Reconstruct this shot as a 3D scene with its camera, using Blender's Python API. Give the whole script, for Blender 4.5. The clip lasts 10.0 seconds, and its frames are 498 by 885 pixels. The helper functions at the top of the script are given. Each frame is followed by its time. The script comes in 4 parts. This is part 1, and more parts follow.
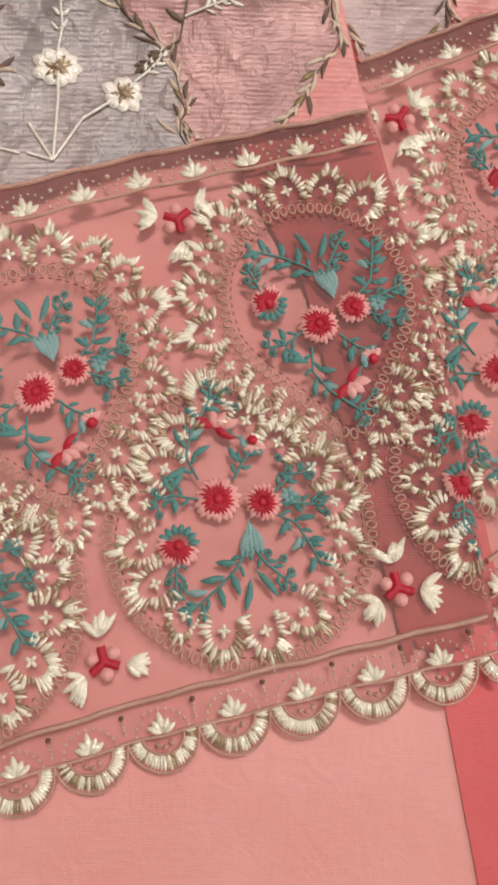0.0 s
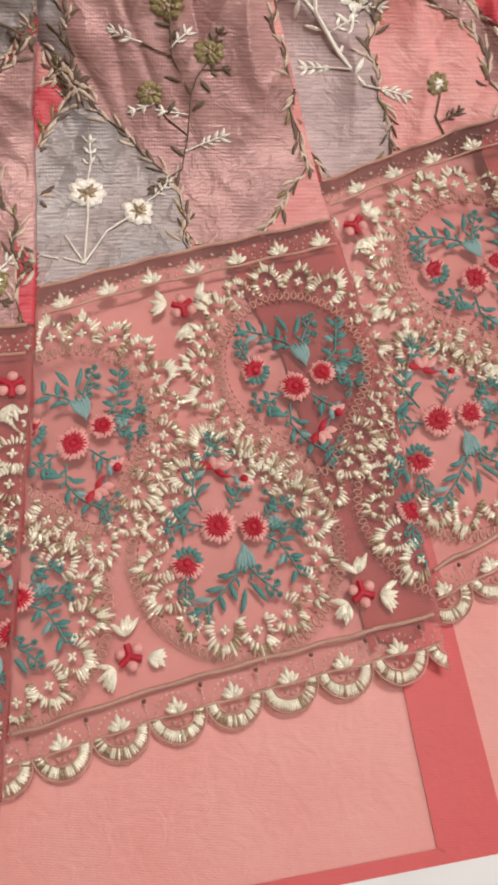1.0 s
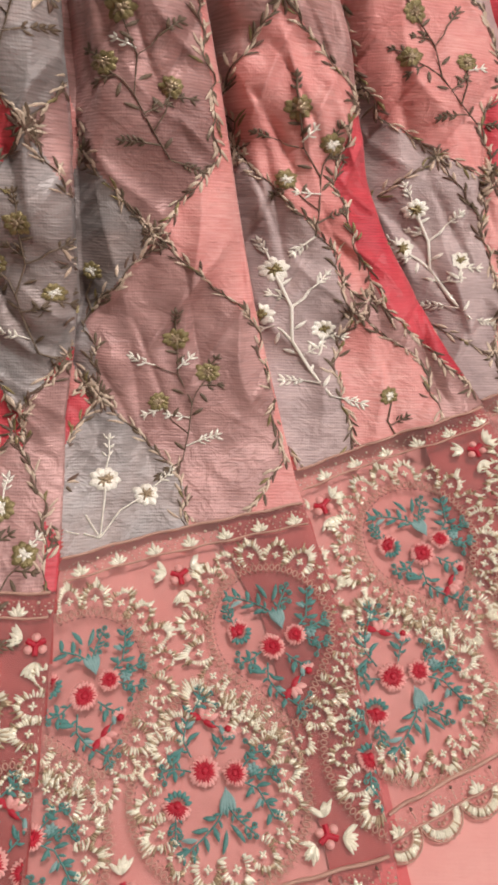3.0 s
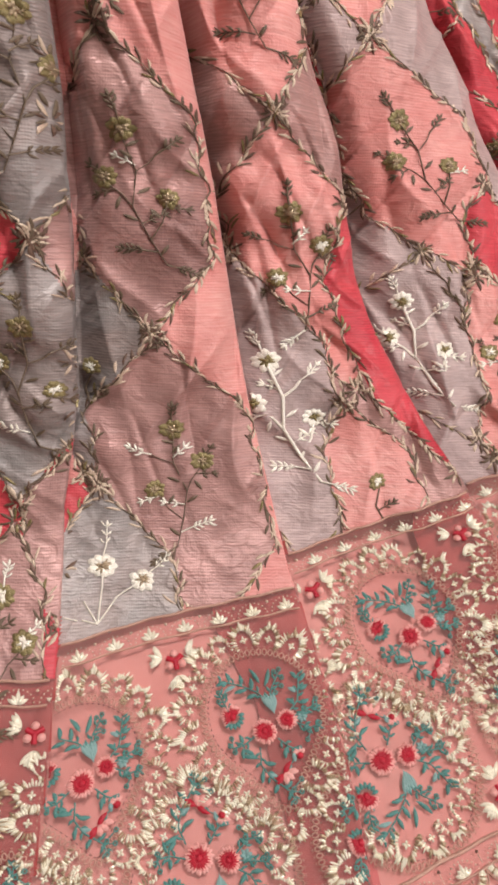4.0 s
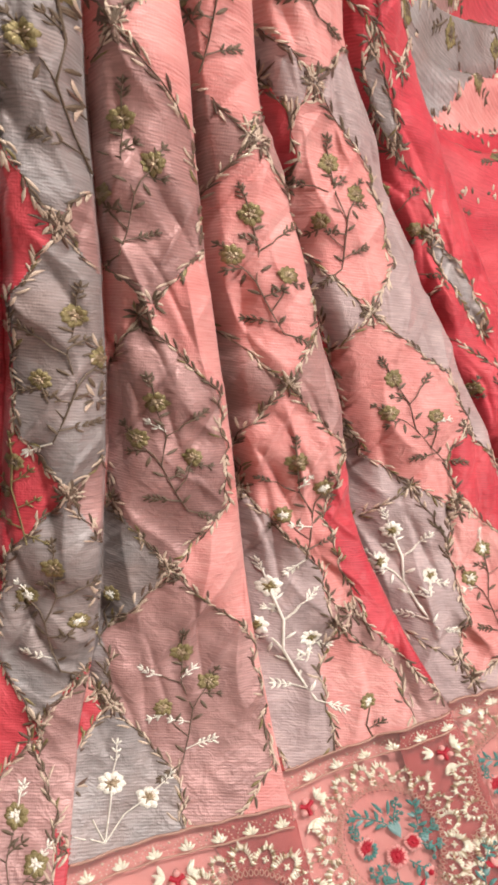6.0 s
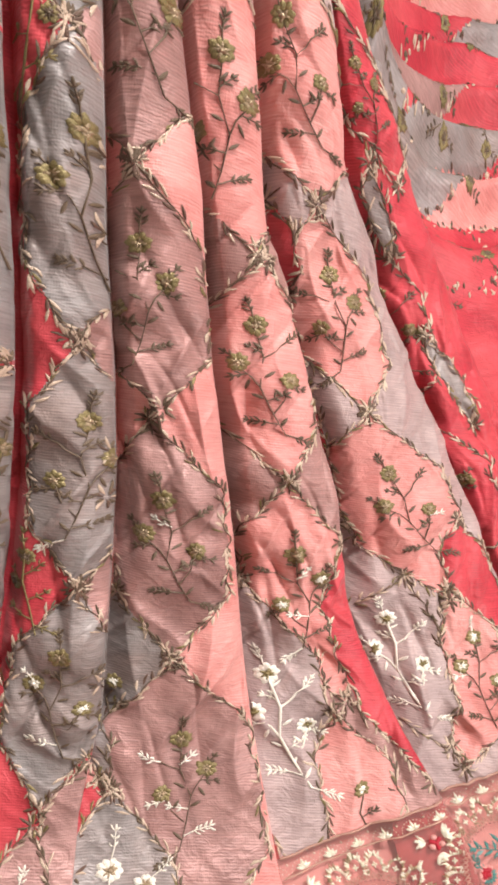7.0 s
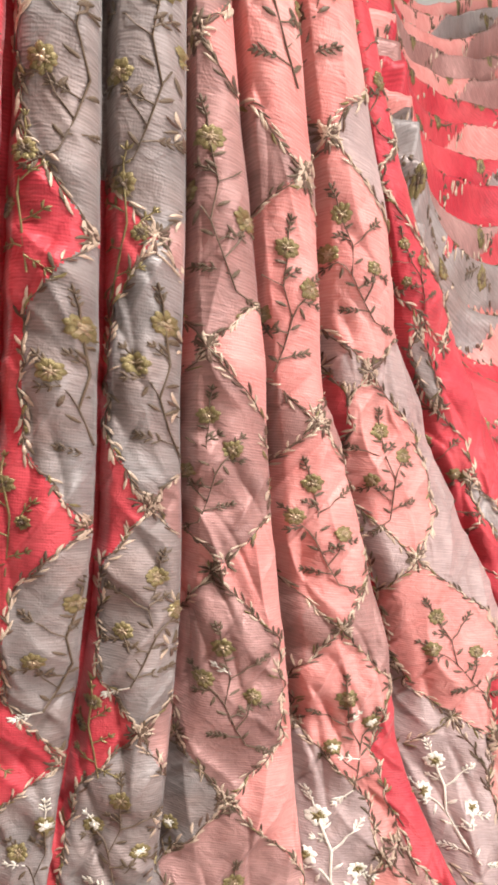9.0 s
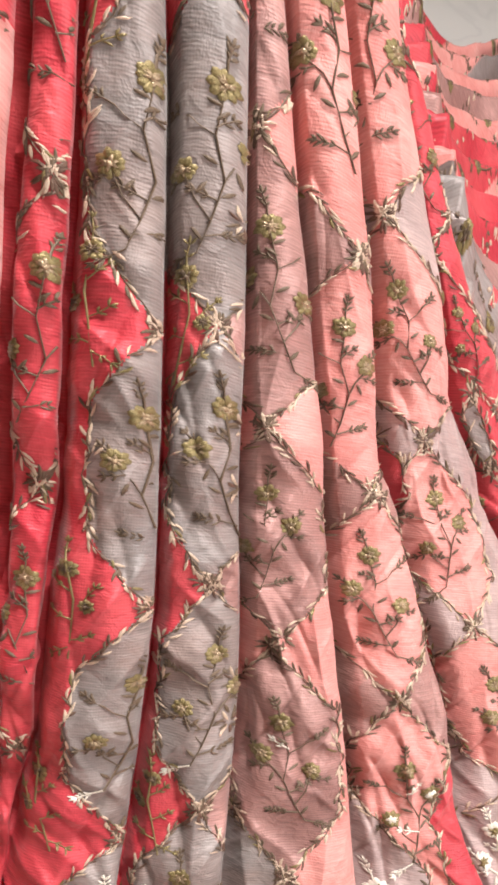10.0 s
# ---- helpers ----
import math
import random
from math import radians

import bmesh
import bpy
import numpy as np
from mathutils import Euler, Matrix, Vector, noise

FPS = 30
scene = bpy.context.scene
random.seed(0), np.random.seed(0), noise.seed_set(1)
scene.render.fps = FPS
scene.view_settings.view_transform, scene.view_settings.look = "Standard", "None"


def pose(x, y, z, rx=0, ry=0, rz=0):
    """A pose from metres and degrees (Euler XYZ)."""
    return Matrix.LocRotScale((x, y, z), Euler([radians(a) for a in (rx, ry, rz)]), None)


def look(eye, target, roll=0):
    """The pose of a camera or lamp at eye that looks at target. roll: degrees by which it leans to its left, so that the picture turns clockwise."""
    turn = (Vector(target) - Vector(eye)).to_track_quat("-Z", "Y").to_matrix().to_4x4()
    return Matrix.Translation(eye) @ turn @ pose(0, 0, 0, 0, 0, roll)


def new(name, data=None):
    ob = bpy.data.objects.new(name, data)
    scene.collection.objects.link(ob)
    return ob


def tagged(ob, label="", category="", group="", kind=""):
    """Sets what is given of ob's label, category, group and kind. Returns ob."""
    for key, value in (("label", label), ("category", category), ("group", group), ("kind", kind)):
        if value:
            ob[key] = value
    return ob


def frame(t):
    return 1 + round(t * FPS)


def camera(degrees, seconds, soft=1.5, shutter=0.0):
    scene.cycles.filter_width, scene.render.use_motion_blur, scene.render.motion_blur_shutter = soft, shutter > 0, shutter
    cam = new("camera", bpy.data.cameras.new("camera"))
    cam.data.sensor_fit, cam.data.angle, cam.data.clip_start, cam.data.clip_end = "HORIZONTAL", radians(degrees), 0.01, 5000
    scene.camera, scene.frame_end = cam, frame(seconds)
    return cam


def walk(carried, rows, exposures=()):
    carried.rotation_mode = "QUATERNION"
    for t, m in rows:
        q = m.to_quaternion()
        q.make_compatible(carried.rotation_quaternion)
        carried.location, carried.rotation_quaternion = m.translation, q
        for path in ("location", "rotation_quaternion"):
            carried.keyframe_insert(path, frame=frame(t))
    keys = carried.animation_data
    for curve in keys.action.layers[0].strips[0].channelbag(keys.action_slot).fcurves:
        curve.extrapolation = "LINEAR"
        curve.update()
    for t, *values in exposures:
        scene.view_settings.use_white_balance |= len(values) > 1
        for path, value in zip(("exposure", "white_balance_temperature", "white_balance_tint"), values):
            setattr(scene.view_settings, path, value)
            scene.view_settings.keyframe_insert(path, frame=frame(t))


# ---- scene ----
cam = camera(33.5, 10.0, soft=3.3)
METRES, EYE, TILT, LEAN, TURN = 0.55, 0.350, -80.5, -3.0, 0.0
ROWS = [
    (0.0, 0.0, 0.0, 0.0, 0.0, 0.0, -0.0),
    (0.5, -0.0042, -0.0814, -0.009, -0.1, 1.47, 0.69),
    (1.0, 0.0059, -0.1656, -0.0238, -0.04, 4.32, 1.2),
    (1.5, 0.0075, -0.23, 0.001, -0.5, 7.72, 0.45),
    (2.0, -0.002, -0.2788, 0.0262, -0.52, 10.36, -0.32),
    (2.5, 0.001, -0.3245, 0.0496, -0.98, 13.02, 0.0),
    (4.0, 0.0015, -0.4153, 0.1334, -1.84, 17.03, 0.48),
    (4.5, -0.0106, -0.4562, 0.1823, -2.16, 17.78, 0.21),
    (5.0, -0.0228, -0.4953, 0.2258, -2.52, 19.53, -0.18),
    (5.5, -0.0495, -0.5364, 0.2539, -3.88, 21.45, -0.39),
    (7.0, -0.0906, -0.6508, 0.3095, -5.86, 26.86, -1.2),
    (7.5, -0.1013, -0.6747, 0.3194, -5.96, 28.53, -1.71),
    (8.0, -0.1219, -0.6893, 0.3315, -5.75, 30.04, -2.17),
    (8.5, -0.1414, -0.7203, 0.3454, -5.41, 31.32, -2.67),
    (9.0, -0.1367, -0.755, 0.354, -4.27, 32.71, -2.92),
    (9.5, -0.1472, -0.7833, 0.3731, -3.22, 33.73, -3.27),
    (10.0, -0.1753, -0.7932, 0.4086, -2.14, 34.15, -3.7),
]
walk(cam, [(t, pose(0, 0, EYE, TILT, LEAN, TURN) @ pose(METRES * x, METRES * y, METRES * z, 90 + pitch, roll, yaw)) for t, x, y, z, yaw, pitch, roll in ROWS],
     exposures=[(0.0, -0.50), (2.5, -0.44), (5.5, -0.12), (7.5, 0.14), (10.0, 0.30)])

# ---- light: a closed room with an added, unseen ceiling lamp and window ----
world = bpy.data.worlds.new("room_air")
scene.world = world
world.use_nodes = True
world.node_tree.nodes["Background"].inputs[0].default_value = (1.0, 0.95, 0.92, 1)
world.node_tree.nodes["Background"].inputs[1].default_value = 0.01


def area_lamp(name, eye, target, sx, sy, watts, colour):
    data = bpy.data.lights.new(name, "AREA")
    data.shape, data.size, data.size_y, data.energy, data.color = "RECTANGLE", sx, sy, watts, colour
    ob = new(name, data)
    ob.matrix_world = look(eye, target)
    return ob


# unseen overhead source, added to light the cloth and the floor
area_lamp("added_ceiling_light", (0.30, 0.70, 2.60), (0.1, 0.3, 0.0), 0.6, 0.40, 62, (1.0, 0.95, 0.92))
# unseen source from the right, added so the pleats shade on their left
area_lamp("added_window_light", (2.44, -0.55, 1.45), (0.0, 0.30, 0.15), 1.15, 1.15, 46, (1.0, 0.95, 0.93))


# ---- materials ----
def material(name):
    m = bpy.data.materials.new(name)
    m.use_nodes = True
    nt = m.node_tree
    return m, nt, nt.nodes["Principled BSDF"]


def node(nt, kind, **inputs):
    n = nt.nodes.new(kind)
    for k, v in inputs.items():
        n.inputs[k.replace("_", " ")].default_value = v
    return n


def mixed(nt, fac, a, b, blend="MIX"):
    n = nt.nodes.new("ShaderNodeMix")
    n.data_type, n.blend_type = "RGBA", blend
    for slot, v in ((0, fac), (6, a), (7, b)):
        if isinstance(v, (int, float, tuple)):
            n.inputs[slot].default_value = (*v, 1) if isinstance(v, tuple) else v
        else:
            nt.links.new(v, n.inputs[slot])
    return n.outputs[2]


def silk(name, colour, weft, rough=0.5, pitch=2.4, clear=0.0, slubby=0.42, mottle=0.6, gleam=0.0, sheen_tone=None):
    """Woven silk: warp and weft of two tones with fine ribs, slubs and mottling; clear: how sheer it is."""
    m, nt, b = material(name)
    uv = nt.nodes.new("ShaderNodeUVMap")
    rib = node(nt, "ShaderNodeTexWave", Scale=314.0 / pitch, Distortion=2.2, Detail=3.0, Detail_Scale=2.0)
    rib.bands_direction = "Y"
    warp = node(nt, "ShaderNodeTexWave", Scale=314.0 / pitch * 1.5, Distortion=1.0, Detail=1.0)
    warp.bands_direction = "X"
    cloud = node(nt, "ShaderNodeTexNoise", Scale=17.0, Detail=5.0, Roughness=0.6)
    slub = node(nt, "ShaderNodeTexNoise", Scale=240.0, Detail=2.0)
    stretch = node(nt, "ShaderNodeMapping", Scale=(0.25, 3.0, 1.0))
    nt.links.new(uv.outputs[0], stretch.inputs[0])
    nt.links.new(stretch.outputs[0], slub.inputs["Vector"])
    for t in (rib, warp, cloud):
        nt.links.new(uv.outputs[0], t.inputs["Vector"])
    c = mixed(nt, rib.outputs["Fac"], colour, weft)
    if sheen_tone:
        # the silk's sheen and shade, put into its colour as random patches
        tone = node(nt, "ShaderNodeTexNoise", Scale=11.0, Detail=4.0, Roughness=0.6, Distortion=0.4)
        nt.links.new(uv.outputs[0], tone.inputs["Vector"])
        steep = nt.nodes.new("ShaderNodeMapRange")
        steep.inputs[1].default_value, steep.inputs[2].default_value = 0.36, 0.64
        nt.links.new(tone.outputs["Fac"], steep.inputs[0])
        c = mixed(nt, steep.outputs[0], c, sheen_tone)
    c = mixed(nt, slubby, c, slub.outputs["Fac"], "OVERLAY")
    c = mixed(nt, mottle, c, cloud.outputs["Fac"], "OVERLAY")
    nt.links.new(c, b.inputs["Base Color"])
    b.inputs["Roughness"].default_value = rough
    b.inputs["Metallic"].default_value = gleam
    b.inputs["Sheen Weight"].default_value = 0.10
    b.inputs["Sheen Roughness"].default_value = 0.4
    b.inputs["Specular IOR Level"].default_value = 0.35
    add = nt.nodes.new("ShaderNodeMath")
    add.operation, add.inputs[2].default_value = "MULTIPLY_ADD", 0.0
    nt.links.new(warp.outputs["Fac"], add.inputs[0])
    add.inputs[1].default_value = 0.25
    nt.links.new(rib.outputs["Fac"], add.inputs[2])
    pucker = node(nt, "ShaderNodeTexNoise", Scale=70.0, Detail=3.0, Roughness=0.55, Distortion=0.6)
    nt.links.new(uv.outputs[0], pucker.inputs["Vector"])
    soft = node(nt, "ShaderNodeBump", Strength=0.15 if clear or slubby < 0.1 else 0.55, Distance=0.004)
    nt.links.new(pucker.outputs["Fac"], soft.inputs["Height"])
    bump = node(nt, "ShaderNodeBump", Strength=0.20, Distance=0.0005)
    nt.links.new(add.outputs[0], bump.inputs["Height"])
    nt.links.new(soft.outputs[0], bump.inputs["Normal"])
    nt.links.new(bump.outputs[0], b.inputs["Normal"])
    if clear:
        out = nt.nodes["Material Output"]
        see = nt.nodes.new("ShaderNodeBsdfTransparent")
        see.inputs[0].default_value = (0.99, 0.93, 0.925, 1)
        mix = nt.nodes.new("ShaderNodeMixShader")
        mix.inputs[0].default_value = clear
        nt.links.new(b.outputs[0], mix.inputs[1])
        nt.links.new(see.outputs[0], mix.inputs[2])
        nt.links.new(mix.outputs[0], out.inputs[0])
    return m


def thread(name, colour, dark, rough=0.55, metal=0.0, grain=900.0):
    """Embroidery thread: fine uneven strands; metal: zari thread."""
    m, nt, b = material(name)
    pos = nt.nodes.new("ShaderNodeNewGeometry")
    strand = node(nt, "ShaderNodeTexNoise", Scale=grain, Detail=3.0)
    wear = node(nt, "ShaderNodeTexNoise", Scale=60.0, Detail=2.0)
    for t in (strand, wear):
        nt.links.new(pos.outputs["Position"], t.inputs["Vector"])
    c = mixed(nt, strand.outputs["Fac"], dark, colour)
    c = mixed(nt, 0.25, c, wear.outputs["Fac"], "OVERLAY")
    nt.links.new(c, b.inputs["Base Color"])
    b.inputs["Roughness"].default_value = rough
    b.inputs["Metallic"].default_value = metal
    bump = node(nt, "ShaderNodeBump", Strength=0.7, Distance=0.0008)
    nt.links.new(strand.outputs["Fac"], bump.inputs["Height"])
    nt.links.new(bump.outputs[0], b.inputs["Normal"])
    return m


GREY = silk("silver_grey_silk", (0.315, 0.24, 0.22), (0.25, 0.186, 0.17), 0.42, gleam=0.15, sheen_tone=(0.345, 0.31, 0.302))
LILAC = silk("lilac_grey_silk", (0.47, 0.34, 0.325), (0.41, 0.30, 0.29), 0.46, gleam=0.08, sheen_tone=(0.50, 0.375, 0.36))
MAUVE = silk("mauve_rose_silk", (0.42, 0.222, 0.20), (0.32, 0.165, 0.15), 0.42, gleam=0.15, sheen_tone=(0.50, 0.285, 0.262))
CORAL = silk("coral_pink_silk", (0.76, 0.31, 0.28), (0.67, 0.25, 0.225), 0.46, sheen_tone=(0.76, 0.335, 0.305))
RED = silk("crimson_silk", (0.60, 0.05, 0.075), (0.50, 0.036, 0.055), 0.46, sheen_tone=(0.64, 0.085, 0.10))
NET = silk("sheer_rose_organza", (0.85, 0.48, 0.45), (0.80, 0.44, 0.41), 0.55, 1.1, 0.83, 0.08, 0.3)
SATIN = silk("pink_satin", (0.79, 0.35, 0.31), (0.775, 0.335, 0.295), 0.40, 0.7, 0.0, 0.04, 0.2)
# folded-under organza: opaque dark colour holds both the doubling and its shade
UNDER = silk("shaded_doubled_organza", (0.38, 0.052, 0.046), (0.33, 0.043, 0.038), 0.55, 1.1, 0.0, 0.08)
DEEP = silk("deep_coral_satin", (0.68, 0.12, 0.12), (0.65, 0.11, 0.11), 0.42, 0.7, 0.0, 0.05, 0.2)
# gold whose glints are put into its pale colour
GOLD = thread("lit_gold_zari", (1.0, 0.97, 0.84), (0.76, 0.67, 0.48), 0.22, 0.18)
BRONZE = thread("antique_gold_zari", (0.36, 0.29, 0.14), (0.16, 0.12, 0.045), 0.4, 0.45)
# darker copy of the gold for stitches off the glint, and for flower hearts
DULL = thread("shade_and_heart_gold", (0.54, 0.42, 0.28), (0.30, 0.21, 0.13), 0.33, 0.5)
# silver thread, and the painted glints of the darker branches
SILVER = thread("silver_glint_zari", (1.0, 0.96, 0.88), (0.78, 0.70, 0.58), 0.35, 0.2)
CREAM = thread("cream_thread", (0.78, 0.62, 0.48), (0.50, 0.36, 0.27), 0.42, 0.2)
BROWN = thread("brown_thread", (0.20, 0.115, 0.08), (0.10, 0.055, 0.04), 0.5, 0.15)
CORD = thread("rose_gold_cord", (0.66, 0.40, 0.31), (0.42, 0.22, 0.17), 0.5, 0.15)
TEAL = thread("teal_thread", (0.115, 0.30, 0.27), (0.06, 0.185, 0.17), 0.5)
AQUA = thread("pale_aqua_thread", (0.30, 0.45, 0.43), (0.18, 0.32, 0.31), 0.5)
OLIVE = thread("grey_green_thread", (0.20, 0.135, 0.085), (0.10, 0.068, 0.045), 0.5)
ROSE = thread("blush_thread", (0.86, 0.45, 0.40), (0.72, 0.30, 0.28), 0.5)
CRIMSON = thread("crimson_thread", (0.60, 0.012, 0.04), (0.36, 0.008, 0.022), 0.5)


def stone(name, colour, vein, rough):
    m, nt, b = material(name)
    tex = nt.nodes.new("ShaderNodeTexCoord")
    big = node(nt, "ShaderNodeTexNoise", Scale=1.6, Detail=6.0, Distortion=1.6)
    fine = node(nt, "ShaderNodeTexNoise", Scale=60.0, Detail=3.0)
    for t in (big, fine):
        nt.links.new(tex.outputs["Object"], t.inputs["Vector"])
    ramp = nt.nodes.new("ShaderNodeValToRGB")
    ramp.color_ramp.elements[0].position, ramp.color_ramp.elements[1].position = 0.47, 0.53
    e = ramp.color_ramp.elements.new(0.5)
    ramp.color_ramp.elements[0].color = ramp.color_ramp.elements[2].color = (*colour, 1)
    e.color = (*vein, 1)
    nt.links.new(big.outputs["Fac"], ramp.inputs[0])
    nt.links.new(mixed(nt, 0.06, ramp.outputs[0], fine.outputs["Fac"], "OVERLAY"), b.inputs["Base Color"])
    b.inputs["Roughness"].default_value = rough
    return m


MARBLE = stone("white_marble", (0.86, 0.86, 0.85), (0.80, 0.80, 0.795), 0.25)
PLASTER = stone("beige_plaster", (0.38, 0.335, 0.29), (0.36, 0.32, 0.275), 0.8)
PAINT = stone("white_paint", (0.80, 0.79, 0.77), (0.78, 0.77, 0.75), 0.45)
PANEL, _nt, _b = material("added_lamp_diffuser")
_b.inputs["Emission Color"].default_value = (1.0, 0.95, 0.88, 1)
_b.inputs["Emission Strength"].default_value = 3.0

# ---- the room: its floor, with unseen walls, window and lamp added round it ----


def slab(name, x0, x1, y0, y1, z0, z1, mat, bevel=0.0):
    bm = bmesh.new()
    bmesh.ops.create_cube(bm, size=1.0)
    for v in bm.verts:
        v.co = Vector(((x0 + x1) / 2 + v.co.x * (x1 - x0), (y0 + y1) / 2 + v.co.y * (y1 - y0), (z0 + z1) / 2 + v.co.z * (z1 - z0)))
    if bevel:
        bmesh.ops.bevel(bm, geom=bm.edges[:], offset=bevel, segments=2, affect="EDGES")
    me = bpy.data.meshes.new(name)
    bm.to_mesh(me)
    bm.free()
    me.materials.append(mat)
    return new(name, me)


tagged(slab("floor", -2.5, 2.5, -2.2, 3.6, -0.1, 0.0, MARBLE), "polished white marble floor with faint grey veins", "floor", kind="structure")
tagged(slab("wall_north", -2.6, 2.6, 3.6, 3.7, -0.1, 2.7, PLASTER), "plain beige plastered wall of the room", "wall", kind="structure")
tagged(slab("wall_south", -2.6, 2.6, -2.3, -2.2, -0.1, 2.7, PLASTER), "plain beige plastered wall of the room", "wall", kind="structure")
tagged(slab("wall_west", -2.6, -2.5, -2.2, 3.6, -0.1, 2.7, PLASTER), "plain beige plastered wall of the room", "wall", kind="structure")
east = tagged(new("wall_east"), "plain beige plastered wall with one added window opening", "wall", kind="structure")
for x0, y0, y1, z0, z1 in ((2.5, -2.2, -1.2, -0.1, 2.7), (2.5, 0.1, 3.6, -0.1, 2.7), (2.5, -1.2, 0.1, -0.1, 0.8), (2.5, -1.2, 0.1, 2.1, 2.7)):
    slab("wall_piece", x0, x0 + 0.1, y0, y1, z0, z1, PLASTER).parent = east
# window added out of view to go with the light from the right
window = tagged(new("added_window"), "added plain white framed window in the unseen side wall", "window", kind="structure")
for y0, y1, z0, z1 in ((-1.2, 0.1, 0.8, 0.85), (-1.2, 0.1, 2.05, 2.1), (-1.2, -1.15, 0.85, 2.05), (0.05, 0.1, 0.85, 2.05), (-0.57, -0.53, 0.85, 2.05)):
    slab("window_frame", 2.51, 2.56, y0, y1, z0, z1, PAINT, 0.004).parent = window
# fixture added out of view to go with the overhead source
lamp = tagged(new("added_ceiling_lamp"), "added, unseen flat square ceiling lamp with a white diffuser", "lamp")
slab("frame", -0.05, 0.65, 0.45, 0.95, 2.655, 2.70, PAINT, 0.006).parent = lamp
slab("diffuser", -0.02, 0.62, 0.48, 0.92, 2.645, 2.654, PANEL, 0.003).parent = lamp
tagged(slab("ceiling", -2.6, 2.6, -2.3, 3.7, 2.7, 2.8, PLASTER), "plain beige painted ceiling", "ceiling", kind="structure")

# ---- the drape of the skirt: a flat hem that bends up into hanging pleats ----
TILTED = radians(40)
CT, ST = math.cos(TILTED), math.sin(TILTED)
SWELL = np.array([
    (0.0033, 0.0059, 0.0009, 0.0069, -0.0192, 0.0194, -0.0310, -0.0017, -0.0078),
    (0.0087, 0.0100, -0.0025, 0.0205, -0.0083, 0.0011, 0.0241, 0.0134, 0.0024),
    (0.0046, -0.0020, -0.0020, -0.0010, 0.0005, -0.0137, -0.0225, -0.0185, -0.0059),
    (-0.0038, -0.0038, 0.0038, 0.0099, -0.0002, 0.0092, -0.0033, 0.0147, 0.0092),
    (-0.0062, -0.0025, -0.0033, -0.0024, -0.0164, 0.0024, -0.0008, -0.0226, -0.0032),
    (-0.0051, -0.0063, 0.0094, 0.0056, -0.0077, 0.0144, -0.0114, -0.0018, 0.0082),
    (-0.0027, -0.0065, 0.0044, 0.0097, -0.0021, 0.0045, -0.0049, -0.0003, 0.0001)])
SWELL_A, SWELL_B = (-0.24, -0.16, -0.08, 0.0, 0.08, 0.16, 0.24), (0.04, 0.13, 0.22, 0.31, 0.4, 0.5, 0.6, 0.7, 0.82)


def lie(a, b):
    """Height of the smooth cloth over the tilted plane."""
    turn = 0.9218 - 1.6868 * a - 2.7026 * a * a
    turn = np.clip(turn, radians(8), radians(84))
    start = 0.2552 + 0.0928 * a + 0.045 * a * a
    n = -b * ST / CT + 0.006 + (ST / CT + np.tan(turn - TILTED)) * 0.05 * np.logaddexp(0, (b - start) / 0.05)
    for i, x in enumerate(SWELL_A):
        for j, y in enumerate(SWELL_B):
            n = n + SWELL[i, j] * np.exp(-((a - x) ** 2 + (b - y) ** 2) / (2 * 0.075 ** 2))
    floor_n = (0.005 - b * ST) / CT
    return floor_n + 0.004 * np.logaddexp(0, (n - floor_n) / 0.004)


# the folded edges of the pleats, from the hem up: (way up, across)
EDGES = [
    [(-0.1, -0.34), (0.3, -0.34), (0.6, -0.32), (1.1, -0.31)],
    [(-0.1, -0.27), (0.3, -0.26), (0.679, -0.251), (0.752, -0.248), (0.83, -0.242), (0.865, -0.24), (1.1, -0.235)],
    [(-0.1, -0.25), (0.3, -0.252), (0.402, -0.244), (0.45, -0.232), (0.537, -0.226), (0.633, -0.22), (0.8, -0.216), (1.1, -0.214)],
    [(-0.1, -0.17), (0.2, -0.166), (0.35, -0.162), (0.45, -0.157), (0.55, -0.154), (0.62, -0.157), (0.69, -0.16), (0.771, -0.165), (0.84, -0.17), (0.888, -0.175), (1.1, -0.19)],
    [(-0.1, -0.101), (-0.003, -0.096), (0.074, -0.092), (0.15, -0.0915), (0.22, -0.093), (0.302, -0.083), (0.4, -0.085), (0.486, -0.088), (0.551, -0.094), (0.641, -0.106), (0.74, -0.114), (0.829, -0.124), (0.908, -0.133), (1.1, -0.15)],
    [(-0.1, 0.135), (-0.019, 0.12), (0.051, 0.108), (0.1, 0.095), (0.152, 0.077), (0.178, 0.067), (0.297, 0.035), (0.33, 0.028), (0.445, 0.0045), (0.565, -0.026), (0.676, -0.048), (0.812, -0.087), (0.9, -0.109), (1.1, -0.16)],
    [(-0.1, 0.34), (0.1, 0.265), (0.197, 0.224), (0.239, 0.199), (0.283, 0.168), (0.362, 0.124), (0.47, 0.093), (0.562, 0.053), (0.634, 0.025), (0.668, 0.003), (0.796, -0.031), (0.874, -0.057), (0.94, -0.08), (1.1, -0.13)],
    [(-0.1, 0.42), (0.2, 0.36), (0.36, 0.30), (0.46, 0.245), (0.55, 0.19), (0.636, 0.132), (0.682, 0.105), (0.735, 0.060), (0.8, 0.035), (0.897, -0.014), (0.965, -0.044), (1.1, -0.1)],
    [(-0.1, 0.5), (0.3, 0.42), (0.55, 0.31), (0.672, 0.215), (0.775, 0.113), (0.85, 0.043), (0.932, -0.008), (0.954, -0.03), (1.1, -0.085)],
]
EDGES = [np.array(e) for e in EDGES]
TOP = 1.02


def edge(i, b):
    return np.interp(b, EDGES[i][:, 0], EDGES[i][:, 1])


def smooth(x, lo, hi):
    t = np.clip((x - lo) / (hi - lo), 0, 1)
    return t * t * (3 - 2 * t)


